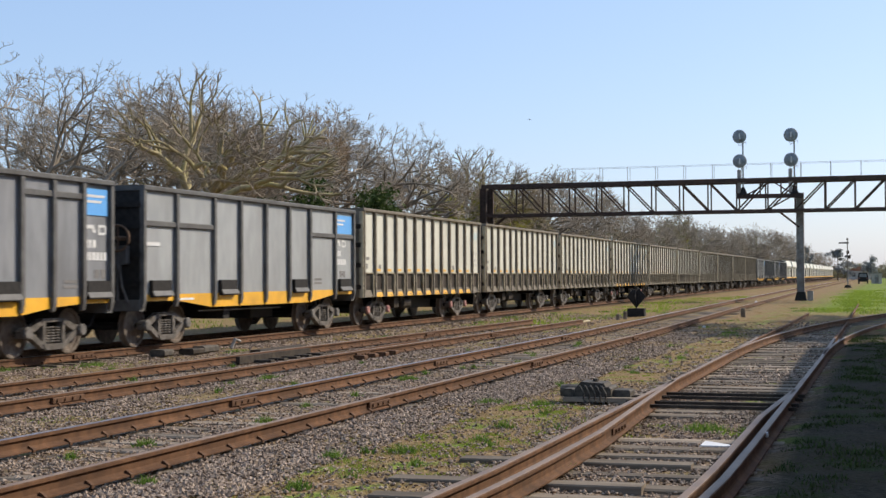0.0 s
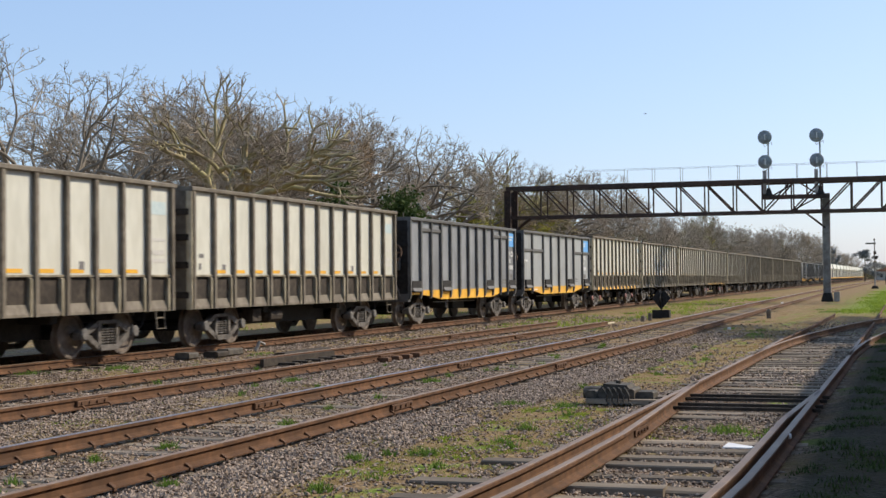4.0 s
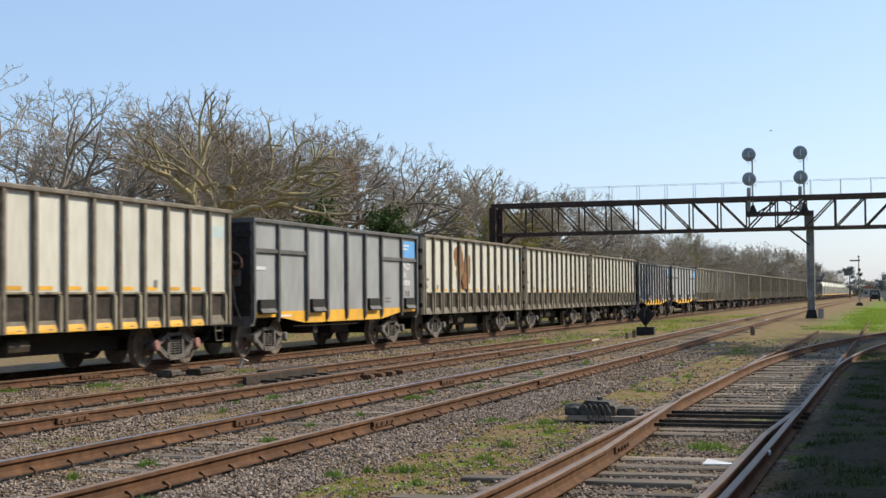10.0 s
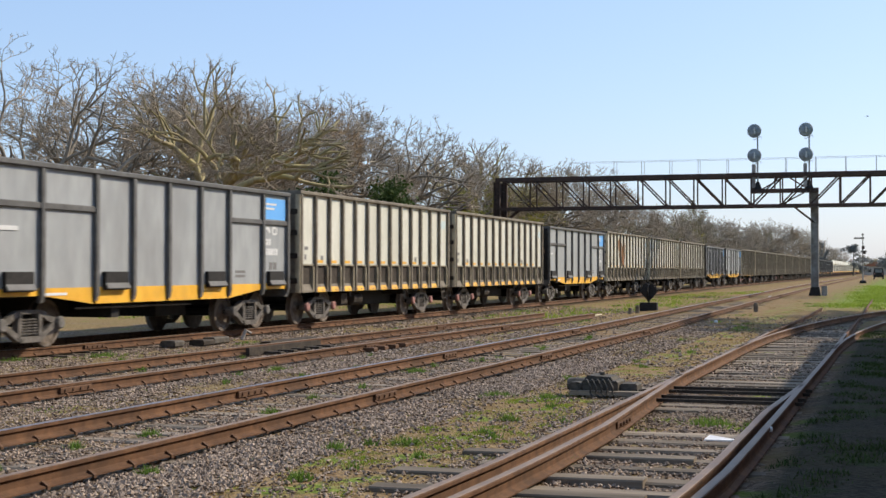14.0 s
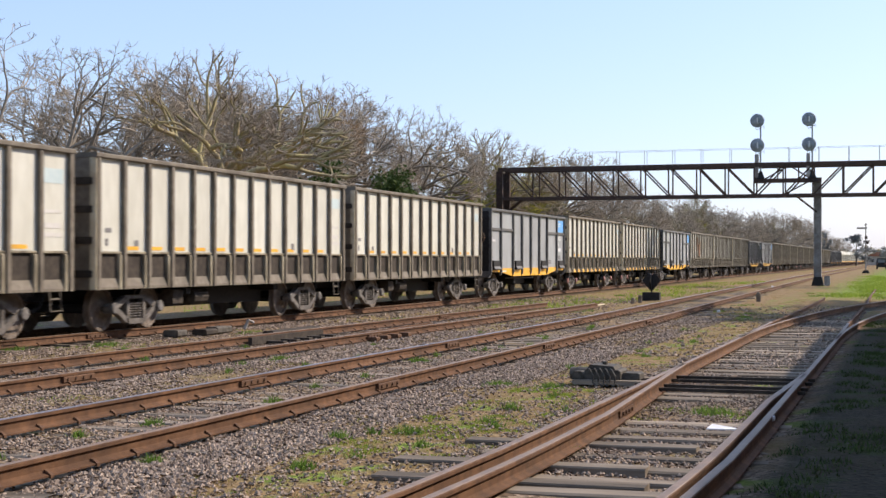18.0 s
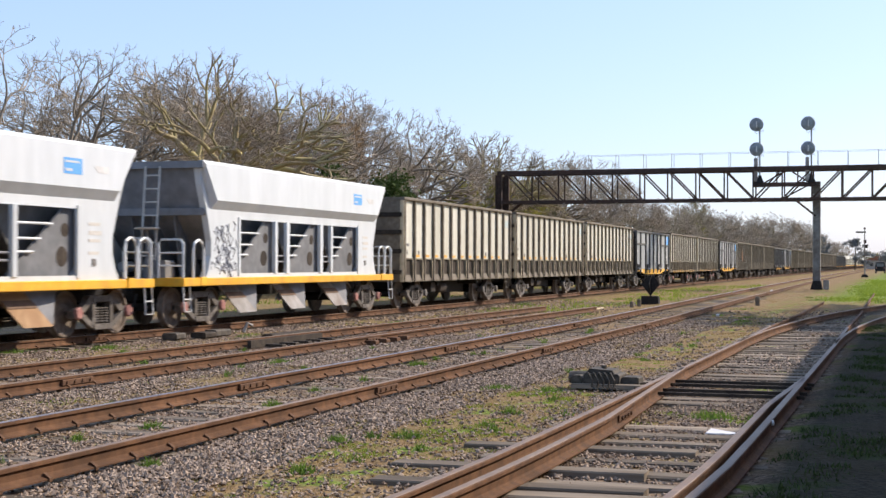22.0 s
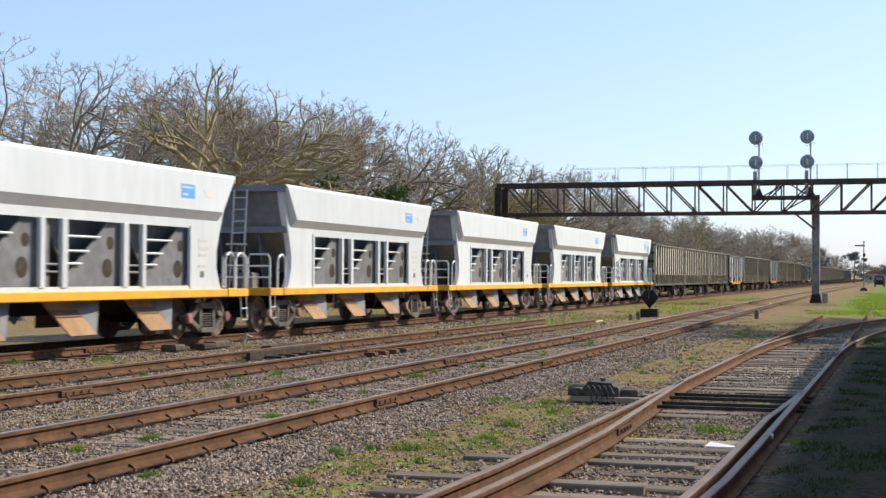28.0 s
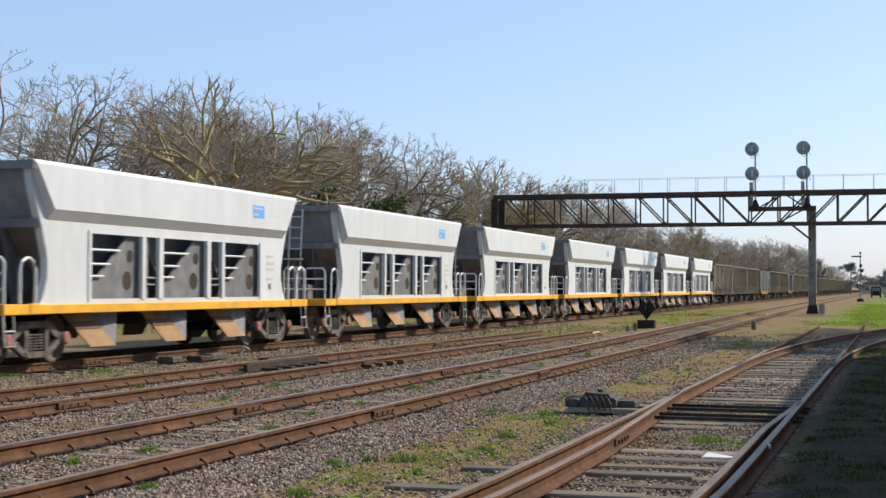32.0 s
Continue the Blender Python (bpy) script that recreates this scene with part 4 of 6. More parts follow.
    part("steps", Geo().tube([(W, h - 0.35, 0.95), (W + 0.03, h - 0.35, 0.5), (W + 0.03, h - 0.7, 0.5), (W, h - 0.7, 0.95)], 0.018, 5).tube([(W, h - 0.35, 0.72), (W, h - 0.7, 0.72)], 0.018, 5), RIB, w, "bent steel foot step")
    bogies(w, 4.33, red)
    return w


def grey_gondola(narrow=False):
    """High-sided grey gondola with eight wide panels a side, or twelve narrow ones."""
    w = thing("grey_gondola_wagon", ("slate" if narrow else "grey") + " gondola wagon with dark ribs and a yellow sill stripe", "freight wagon", "wagons of the train")
    W, top, low = 1.45, 3.30, 1.12
    wid = [1.45, 1.82, 1.40, 1.45, 1.45, 1.40, 1.82, 1.45]
    if narrow:
        wid = [1.02] * 12
    h = sum(wid) / 2
    last, paint = len(wid) - 1, SLATE if narrow else GREY
    railed = (1, 2, 9, 10) if narrow else (0, 1, 6, 7)
    zr = 2.98 if narrow else 2.56
    hatched = (0, 3, 8, 11) if narrow else (0, 2, 5, 7)
    cuts = [-h]
    for a in wid:
        cuts.append(cuts[-1] + a)
    for s in (-1, 1):
        side = part("side_wall", Geo().box(-0.04, -0.014, -h, h, low, top), GREYRIB, w, "grey panelled side wall", at=(s * W, 0, 0))
        side.rotation_euler = (0, 0, 0 if s > 0 else math.pi)
        for i, a in enumerate(wid):
            y0, y1 = cuts[i] + 0.05, cuts[i + 1] - 0.05
            if i in railed:
                part("side_panel", Geo().box(-0.012, 0.0, y0, y1, low, zr), paint, side)
                part("side_panel", Geo().box(-0.012, 0.012, y0, y1, zr + 0.12, top), paint, side)
                part("panel_rail", Geo().soft(-0.012, 0.06, y0, y1, zr, zr + 0.12, 0.015), GREYRIB, side)
            else:
                part("side_panel", Geo().box(-0.012, 0.0, y0, y1, low, top), paint, side)
            # the sill hangs deeper between the bogies
            def dip(y):
                return 0.80 if abs(y) < 3.0 else 0.80 + min(1.0, (abs(y) - 3.0) / 1.6) * 0.18
            z0, z1 = dip(y0), dip(y1)
            part("sill_stripe", Geo().prism("x", [(y0, z0), (y1, z1), (y1, low), (y0, low)], -0.02, 0.012), YELLOW, side, "yellow sill stripe")
            if i in hatched:
                yc = (y0 + y1) / 2
                hatch = part("hatch", Geo().box(0.0, 0.09, yc - 0.42, yc + 0.42, 1.06, 1.42), BLACK, side, "black side hatch")
                part("hatch_lip", Geo().prism("y", [(0.09, 1.20), (0.15, 1.10), (0.14, 1.08), (0.08, 1.18)], yc - 0.43, yc + 0.43), GREYRIB, hatch)
        for y in cuts:
            part("rib", Geo().prism("y", [(-0.02, 0.84), (0.05, 0.86), (0.085, 1.0), (0.085, top), (-0.02, top)], y - 0.055, y + 0.055), GREYRIB, side)
        if s > 0:
            m = cuts[last]
            part("logo", Geo().box(0.013, 0.02, m + 0.10, m + wid[last] - 0.10, 2.70, 3.22), BLUE, side, "blue rectangular logo plate")
            for y0, y1, z0, z1 in ((0.16, 0.80, 3.05, 3.10), (0.16, 0.68, 2.94, 2.99)):
                part("logo_bar", bars([(m + y0, m + y1, z0, z1)], 0.008, 0.018), MARK, side)
            # a swept stroke and an open square, then figures as short bars in two rows
            part("mark_stroke", Geo().plate([(0.007, m + 0.10, 2.50), (0.007, m + 0.42, 2.52), (0.007, m + 0.52, 2.36), (0.007, m + 0.40, 2.36), (0.007, m + 0.34, 2.45), (0.007, m + 0.10, 2.42)], (-0.005, 0, 0)), MARK, side)
            for y0, y1, z0, z1 in ((0.60, 0.66, 2.32, 2.52), (0.66, 0.84, 2.47, 2.52), (0.66, 0.84, 2.32, 2.37), (0.84, 0.90, 2.34, 2.50)):
                part("letter_stroke", bars([(m + y0, m + y1, z0, z1)], 0.006, 0.001), MARK, side)
            for row, (z0, z1), spots in ((0, (2.06, 2.22), (0.10, 0.24, 0.40)), (1, (1.82, 1.98), (0.10, 0.24, 0.38, 0.52, 0.66, 0.80))):
                for y0 in spots:
                    part("figure_bar", bars([(m + y0, m + y0 + 0.11, z0, z1)], 0.006, 0.001), MARK, side)
            for y0, y1, z0, z1 in ((0.45, 0.62, 1.46, 1.64), (0.68, 0.86, 1.46, 1.64)):
                part("fine_print", bars([(m + y0, m + y1, z0, z1)], 0.006, 0.001), DARKMARK, side, "small grey lettering")
            for z in (1.28, 1.38):
                part("fine_print", bars([(cuts[last - 1] + 0.4, cuts[last - 1] + 0.9, z, z + 0.06)], 0.006, 0.001), DARKMARK, side, "small grey lettering")
            if not narrow:
                for y0, y1, z0, z1 in ((cuts[0] + 0.15, cuts[0] + 0.75, 2.15, 2.23), (cuts[1] + 0.15, cuts[1] + 0.85, 0.98, 1.03)):
                    part("white_mark", bars([(y0, y1, z0, z1)], 0.014, 0.004), MARK, side, "short white marking")
    rim = Geo().soft(W - 0.05, W + 0.10, -h - 0.06, h + 0.06, top, top + 0.11, 0.02).soft(-W - 0.10, -W + 0.05, -h - 0.06, h + 0.06, top, top + 0.11, 0.02)
    rim.box(-W + 0.05, W - 0.05, -h - 0.06, -h + 0.08, top, top + 0.11).box(-W + 0.05, W - 0.05, h - 0.08, h + 0.06, top, top + 0.11)
    part("top_rim", rim, GREYRIB, w, "dark grey top rim")
    for s in (-1, 1):
        end = part("end_wall", Geo().box(-W, W, s * h - 0.03, s * h + 0.03, 0.95, top), BLACK, w, "black end wall")
        for z in (1.3, 1.9, 2.5, 2.95):
            part("end_beam", Geo().soft(-W, W, s * h - 0.03 + s * 0.04, s * h + 0.03 + s * 0.06, z, z + 0.12, 0.01), BLACK, end)
        part("end_sill", Geo().box(-W, W, s * h - 0.1, s * h + 0.12, 0.78, 1.02), GREYRIB, w)
        coupler(w, s * h, s)
    hw = Geo()
    ring = [(1.05 + 0.27 * math.cos(2 * math.pi * i / 16), -h - 0.30, 2.3 + 0.27 * math.sin(2 * math.pi * i / 16)) for i in range(17)]
    hw.tube(ring, 0.028, 6)
    for k in range(4):
        hw.tube([ring[k * 4], (1.05, -h - 0.26, 2.3)], 0.02, 5)
    hw.tube([(1.05, -h, 2.3), (1.05, -h - 0.32, 2.3)], 0.05, 8)
    part("brake_wheel", hw, CHUTEDARK, w, "brown steel hand-brake wheel")
    part("gear_case", Geo().soft(0.92, 1.20, -h - 0.2, -h - 0.06, 1.75, 2.15, 0.03), GREYRIB, w)
    part("chain", Geo().tube([(1.05, -h - 0.22, 1.75), (1.1, -h - 0.2, 1.3), (1.22, -h - 0.16, 0.95)], 0.025, 5), BOGIE, w, "dusty brake chain")
    part("brake_shaft", Geo().tube([(0.98, -h - 0.2, 2.2), (1.0, -h - 0.2, 1.0)], 0.03, 6), GREYRIB, w)
    part("floor", Geo().box(-W + 0.05, W - 0.05, -h + 0.05, h - 0.05, 0.95, 1.02), BLACK, w)
    part("load", Geo().box(-W + 0.06, W - 0.06, -h + 0.06, h - 0.06, 1.03, 2.6), GRIME, w, "dark bulk load")
    part("centre_sill", Geo().box(-0.25, 0.25, -h + 0.1, h - 0.1, 0.62, 0.94).box(-1.25, 1.25, -1.9, -1.6, 0.5, 0.94).box(-0.5, 0.5, 1.2, 2.6, 0.42, 0.9), BLACK, w)
    part("brake_rod", Geo().tube([(1.25, -3.2, 0.72), (1.25, 1.4, 0.70)], 0.02, 5), BOGIE, w)
    bogies(w, 4.57, False)
    return w


def hopper(tag=False):
    w = thing("hopper_wagon", "white ballast hopper wagon with yellow sill and %s" % ("grey spray paint" if tag else "dark side bays"), "hopper wagon", "wagons of the train")
    h, top, deck = 5.82, 3.72, 1.11
    XI, XO, XM = 1.53, 1.56, 1.40
    zk, zo, zm, XK = 3.66, 2.86, 2.66, 1.555
    # inset of the ends with height: full at the rim, drawn in at mid height
    def inset(z):
        k = [(3.73, 0.04), (3.2, 0.17), (2.9, 0.30), (2.66, 0.40), (2.3, 0.53), (1.95, 0.645), (1.6, 0.64), (1.3, 0.52), (1.11, 0.40)]
        for (a, u), (b, v) in zip(k, k[1:]):
            if b <= z <= a:
                return u + (v - u) * (a - z) / (a - b)
        return 0.0
    bays = [(-3.76, -1.78), (-1.64, -1.08), (-0.90, 1.10), (1.28, 1.84), (1.98, 3.94)]
    z_open, z_sill = 2.47, 1.20
    for s in (-1, 1):
        side = part("side_wall", Geo().prism("x", [(-h + inset(z), z) for z in (deck, 1.3, 1.6, 1.95, 2.3, 2.66, 2.9, 3.2, 3.7)] + [(-3.76, 3.7), (-3.76, deck)], XM - 0.03, XM) if s > 0 else Geo().box(-XM, -XM + 0.03, -h + 0.6, h - 0.6, deck, 2.66), WHITE, w, "white steel side sheet")
        if s > 0:
            part("end_sheet", Geo().prism("x", [(h - inset(z), z) for z in (3.7, 3.2, 2.9, 2.66, 2.3, 1.95, 1.6, 1.3, deck)] + [(3.94, deck), (3.94, 3.7)], XM - 0.03, XM), WHITE, side)
            part("header_sheet", Geo().box(XM - 0.03, XM - 0.001, -3.76, 3.94, z_open, 2.66), WHITE, side)
            part("lower_strip", Geo().box(XM - 0.03, XM - 0.001, -3.76, 3.94, deck, z_sill), WHITE, side)
            for (a, b), (c, d) in zip(bays, bays[1:]):
                part("post", Geo().soft(XM - 0.06, XM + 0.03, b, c, z_sill - 0.02, z_open + 0.01, 0.008), WHITE, side, "white upright post")
            for y in (-3.76, 3.94):
                part("post", Geo().soft(XM - 0.05, XM + 0.025, y - 0.05, y + 0.05, z_sill - 0.06, z_open + 0.06, 0.008), WHITE, side, "white upright post")
            for a, b in bays:
                for z, f in ((2.16, 0.62), (1.88, 0.42), (1.64, 0.30)) if b - a > 1 else ((1.62, 1.0), (1.48, 1.0)):
                    part("bay_rod", Geo().tube([(1.34, a, z), (1.34, a + (b - a) * f, z)], 0.026, 6), ENDSHEET if b - a < 1 else WHITE, side, "pale horizontal rod")
        # upper flared hopper
        up = Geo()
        for x0, z0, cut in ((XM, top, 0.0), (XI, top, 0.0), (XK, zk, 0.05), (XO, zo, 0.64), (XM, zm, 0.60)):
            up.v += [(s * x0, -h + cut, z0), (s * x0, h - cut, z0)]
        up.f = [f[::s] for f in ((0, 1, 3, 2), (2, 3, 5, 4), (4, 5, 7, 6), (6, 7, 9, 8), (8, 9, 1, 0), (0, 2, 4, 6, 8), (1, 9, 7, 5, 3))]
        part("upper_side", up, WHITE, w, "white sloping upper side")
    for x in (XI - 0.055, -XI + 0.055):
        part("top_rim", Geo().soft(x - 0.05, x + 0.05, -h, h, top - 0.03, top + 0.012, 0.012), WHITE, w)
    for s in (-1, 1):
        e = Geo()
        # grey end sheets on a white wagon, their shade put into the colour
        # end wall: upright lip, then a sheet sloping under the hopper
        e.plate([(-XM + 0.03, s * (h - 0.06), top), (XM - 0.03, s * (h - 0.06), top), (XM - 0.03, s * (h - 0.45), zm), (-XM + 0.03, s * (h - 0.45), zm)], (0, -s * 0.03, 0))
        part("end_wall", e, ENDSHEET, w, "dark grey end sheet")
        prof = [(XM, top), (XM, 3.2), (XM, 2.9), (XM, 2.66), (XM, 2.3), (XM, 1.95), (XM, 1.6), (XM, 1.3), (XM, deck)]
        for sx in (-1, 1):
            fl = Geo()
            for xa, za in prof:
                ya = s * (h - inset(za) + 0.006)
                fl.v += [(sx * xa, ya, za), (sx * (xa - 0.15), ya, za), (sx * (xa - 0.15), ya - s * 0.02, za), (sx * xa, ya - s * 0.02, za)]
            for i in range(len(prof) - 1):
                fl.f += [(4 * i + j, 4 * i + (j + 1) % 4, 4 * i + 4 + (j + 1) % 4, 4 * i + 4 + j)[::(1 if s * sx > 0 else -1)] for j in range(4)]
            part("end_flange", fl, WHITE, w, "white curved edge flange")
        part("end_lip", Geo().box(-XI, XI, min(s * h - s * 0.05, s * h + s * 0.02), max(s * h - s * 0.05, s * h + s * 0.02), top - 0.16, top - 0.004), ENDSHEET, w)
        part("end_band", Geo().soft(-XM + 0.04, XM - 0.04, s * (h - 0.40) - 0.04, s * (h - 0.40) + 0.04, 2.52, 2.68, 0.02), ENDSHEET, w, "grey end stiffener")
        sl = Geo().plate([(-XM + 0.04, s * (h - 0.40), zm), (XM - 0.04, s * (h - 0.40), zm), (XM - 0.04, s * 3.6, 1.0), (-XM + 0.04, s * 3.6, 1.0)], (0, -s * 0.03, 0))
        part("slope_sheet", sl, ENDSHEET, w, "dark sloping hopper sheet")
        st = Geo()
        for x in (-0.55, 0.0, 0.55):
            st.plate([(x, s * (h - 0.42), 2.6), (x, s * (h - 0.75), 1.12), (x, s * 3.9, 1.12)], (0.03, 0, 0))
        part("gusset", st, DARKSHEET, w)
        part("back_plate", Geo().box(-XM + 0.05, XM - 0.05, s * 4.15 - 0.02, s * 4.15 + 0.02, deck, 1.62), BLACK, w)
        lx = 0.47
        lad = Geo()
        for x in (lx - 0.36, lx):
            lad.tube([(x, s * (h + 0.04), top - 0.12), (x, s * (h + 0.27), 1.09)], 0.026, 5)
        for k in range(8):
            z = 1.3 + k * 0.3
            lad.tube([(lx - 0.36, s * (h + 0.04 + 0.23 * (3.6 - z) / 2.5), z), (lx, s * (h + 0.04 + 0.23 * (3.6 - z) / 2.5), z)], 0.018, 5)
        if s < 0:
            part("ladder", lad, FADED, w, "narrow pale steel ladder")
        # platform, yellow end beam, hoop rails
        part("platform", Geo().box(-1.45, 1.45, min(s * 4.4, s * 6.62), max(s * 4.4, s * 6.62), 1.00, 1.08), DARKSHEET, w, "dark end platform")
        part("end_beam", Geo().soft(0.75, 1.505, min(s * 5.67, s * 6.64), max(s * 5.67, s * 6.64), 0.93, 1.115, 0.01), YELLOW, w, "yellow end beam")
        part("beam_block", Geo().soft(1.40, 1.52, s * 5.72 - 0.14, s * 5.72 + 0.14, 0.93, 1.13, 0.015), YELLOW, w)
        for x, y0 in ((1.42, 5.58), (-1.42, 5.58)) + (((1.42, 6.12),) if s > 0 else ()):
            hoop = [(x, s * (y0 + u), z) for u, z in ((0.0, 1.10), (0.0, 1.74), (0.06, 1.88), (0.20, 1.95), (0.28, 1.95), (0.42, 1.88), (0.48, 1.74), (0.48, 1.10))]
            part("hoop_rail", Geo().tube(hoop, 0.03, 6), WHITE, w, "white tubular hand rail")
        rail = Geo().tube([(1.45, s * 6.58, 1.10), (1.45, s * 6.58, 1.86), (1.38, s * 6.58, 1.95), (0.92, s * 6.58, 1.95), (0.85, s * 6.58, 1.86), (0.85, s * 6.58, 1.10)], 0.028, 6)
        for z in (1.38, 1.66):
            rail.tube([(1.45, s * 6.58, z), (0.85, s * 6.58, z)], 0.02, 5)
        part("end_rail", rail, WHITE, w, "white tubular end railing")
        part("step", Geo().tube([(1.46, s * 6.3, 0.95), (1.5, s * 6.3, 0.38), (1.5, s * 6.6, 0.38), (1.46, s * 6.6, 0.95)], 0.018, 5).tube([(1.49, s * 6.3, 0.65), (1.49, s * 6.6, 0.65)], 0.016, 5), MARK, w, "pale steel foot step")
        part("valve_box", Geo().soft(0.2, 0.75, s * 5.9 - 0.2, s * 5.9 + 0.2, 1.08, 1.5, 0.03), DARKSHEET, w)
        part("air_tank", Geo().lathe("y", [(-0.2, 0.12), (0.2, 0.12)], (-0.4, s * 5.8, 1.35), 10), DARKSHEET, w)
        if s < 0:
            part("brake_shaft", Geo().tube([(0.35, s * 6.2, 1.08), (0.35, s * 6.2, 2.2)], 0.03, 6), ENDSHEET, w)
            part("brake_wheel", Geo().lathe("z", [(2.19, 0.03), (2.185, 0.25), (2.2, 0.28), (2.225, 0.28), (2.23, 0.25), (2.22, 0.03)], (0.35, s * 6.2, 0), 18), FADED, w, "pale hand brake wheel")
        coupler(w, s * 6.62, s)
    part("side_sill", Geo().soft(1.36, 1.50, -5.66, 5.66, 0.93, 1.11, 0.015), YELLOW, w, "yellow side sill")
    part("side_sill", Geo().soft(-1.50, -1.36, -5.66, 5.66, 0.93, 1.11, 0.015), YELLOW, w, "yellow side sill")
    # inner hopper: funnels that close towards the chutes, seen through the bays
    # inner sheets in dark greys that hold the shade of the bays
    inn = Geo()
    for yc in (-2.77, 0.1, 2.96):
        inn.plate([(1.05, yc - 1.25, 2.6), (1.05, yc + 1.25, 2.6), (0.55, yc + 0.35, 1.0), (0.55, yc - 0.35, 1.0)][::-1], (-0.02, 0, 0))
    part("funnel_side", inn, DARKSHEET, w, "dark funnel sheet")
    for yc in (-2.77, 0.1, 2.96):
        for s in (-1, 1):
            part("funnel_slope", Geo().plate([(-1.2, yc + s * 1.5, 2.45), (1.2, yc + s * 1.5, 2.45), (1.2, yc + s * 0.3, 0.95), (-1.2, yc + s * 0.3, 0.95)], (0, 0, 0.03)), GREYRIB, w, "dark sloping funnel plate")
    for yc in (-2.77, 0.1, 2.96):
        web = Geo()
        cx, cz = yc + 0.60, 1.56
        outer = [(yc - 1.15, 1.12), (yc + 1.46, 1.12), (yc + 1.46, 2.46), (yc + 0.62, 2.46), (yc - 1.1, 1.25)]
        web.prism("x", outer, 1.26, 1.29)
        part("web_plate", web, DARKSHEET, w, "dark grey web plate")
        # black discs laid on the plate in place of see-through holes
        part("web_hole", Geo().lathe("x", [(1.288, 0.195), (1.294, 0.19), (1.294, 0.002)], (0, cx, cz), 20), GRIME, w, "round black disc in place of an opening")
        part("web_hole", Geo().lathe("x", [(1.288, 0.135), (1.294, 0.13), (1.294, 0.002)], (0, cx + 0.10, cz + 0.50), 16), GRIME, w, "round black disc in place of an opening")
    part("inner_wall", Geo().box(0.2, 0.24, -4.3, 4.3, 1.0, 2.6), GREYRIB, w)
    for yc in (-3.37, -0.42, 2.53):
        for s in (-1, 1):
            c = Geo().plate([(s * 1.04, yc - 0.80, 0.95), (s * 1.04, yc + 0.12, 0.95), (s * 1.40, yc + 0.62, 0.27), (s * 1.40, yc - 0.30, 0.27)][::s], (-s * 0.03, 0, 0))
            ch = part("chute", c, POSTGREY if tag else CHUTE, w, "pale grey discharge chute" if tag else "rusty brown discharge chute")
            part("chute_cheek", Geo().plate([(s * 1.04, yc + 0.12, 0.95), (s * 1.39, yc + 0.61, 0.28), (s * 1.20, yc + 0.98, 0.95)], (-s * 0.02, 0, 0)), ENDSHEET, ch, "grey chute cheek")
            part("chute_back", Geo().plate([(s * 1.0, yc + 0.3, 0.93), (s * 0.45, yc + 1.1, 0.93), (s * 0.5, yc + 0.62, 0.42)], (0, 0.02, 0)), DARKSHEET, ch)
            # shadow of the sill drawn as a thin dark plate on the chute
            part("chute_shade", Geo().plate([(s * 1.152, yc - 0.65, 0.76), (s * 1.152, yc + 0.26, 0.76), (s * 1.225, yc + 0.365, 0.62), (s * 1.225, yc - 0.545, 0.62)][::s], (s * 0.012, 0, 0)), CHUTEDARK, ch, "sill shadow painted as a dark band on the chute")
    part("centre_sill", Geo().box(-0.22, 0.22, -6.6, 6.6, 0.62, 0.94), BLACK, w)
    # marks
    part("logo", Geo().plate([(XK + (XO - XK) * (zk - z) / (zk - zo) + 0.006, y, z) for y, z in ((3.2, 3.40), (3.82, 3.40), (3.82, 3.10), (3.2, 3.10))][::-1], (-0.004, 0, 0)), BLUE, w, "blue rectangular logo plate")
    part("logo_bar", Geo().plate([(XK + (XO - XK) * (zk - z) / (zk - zo) + 0.011, y, z) for y, z in ((3.25, 3.35), (3.72, 3.35), (3.72, 3.31), (3.25, 3.31))][::-1], (-0.004, 0, 0)).plate([(XK + (XO - XK) * (zk - z) / (zk - zo) + 0.011, y, z) for y, z in ((3.25, 3.20), (3.48, 3.20), (3.48, 3.15), (3.25, 3.15))][::-1], (-0.004, 0, 0)), WHITE, w)
    part("pale_mark", Geo().plate([(XK + (XO - XK) * (zk - z) / (zk - zo) + 0.006, y, z) for y, z in ((4.25, 3.3), (4.75, 3.3), (4.75, 3.17), (4.35, 3.17))][::-1], (-0.004, 0, 0)), MARK, w)
    part("lettering", bars([(4.3, 4.75, 1.98, 2.06), (4.3, 4.7, 2.16, 2.22), (4.3, 4.72, 1.84, 1.90), (4.3, 4.66, 1.6, 1.66)], 0.004, XM + 0.002), FADED, w, "faint lettering")
    part("small_plate", bars([(4.42, 4.56, 1.38, 1.52)], 0.012, XM + 0.002), DARKMARK, w, "small dark plate")
    if tag:
        g = Geo()
        rr = random.Random(9)
        for i in range(60):
            y, z = -5.0 + rr.uniform(0, 0.95), rr.uniform(1.25, 2.2)
            a = rr.uniform(0, 6.28)
            g.tube([(XM + 0.004, y, z), (XM + 0.004, y + 0.16 * math.cos(a), z + 0.2 * math.sin(a)), (XM + 0.004, y + 0.25 * math.cos(a + 0.9), z + 0.22 * math.sin(a + 0.9))], 0.014, 4)
        tagged(part("spray_paint", g, SPRAY, w, "grey sprayed scrawl"), kind="stuff")
    bogies(w, 5.17, True, True)
    return w


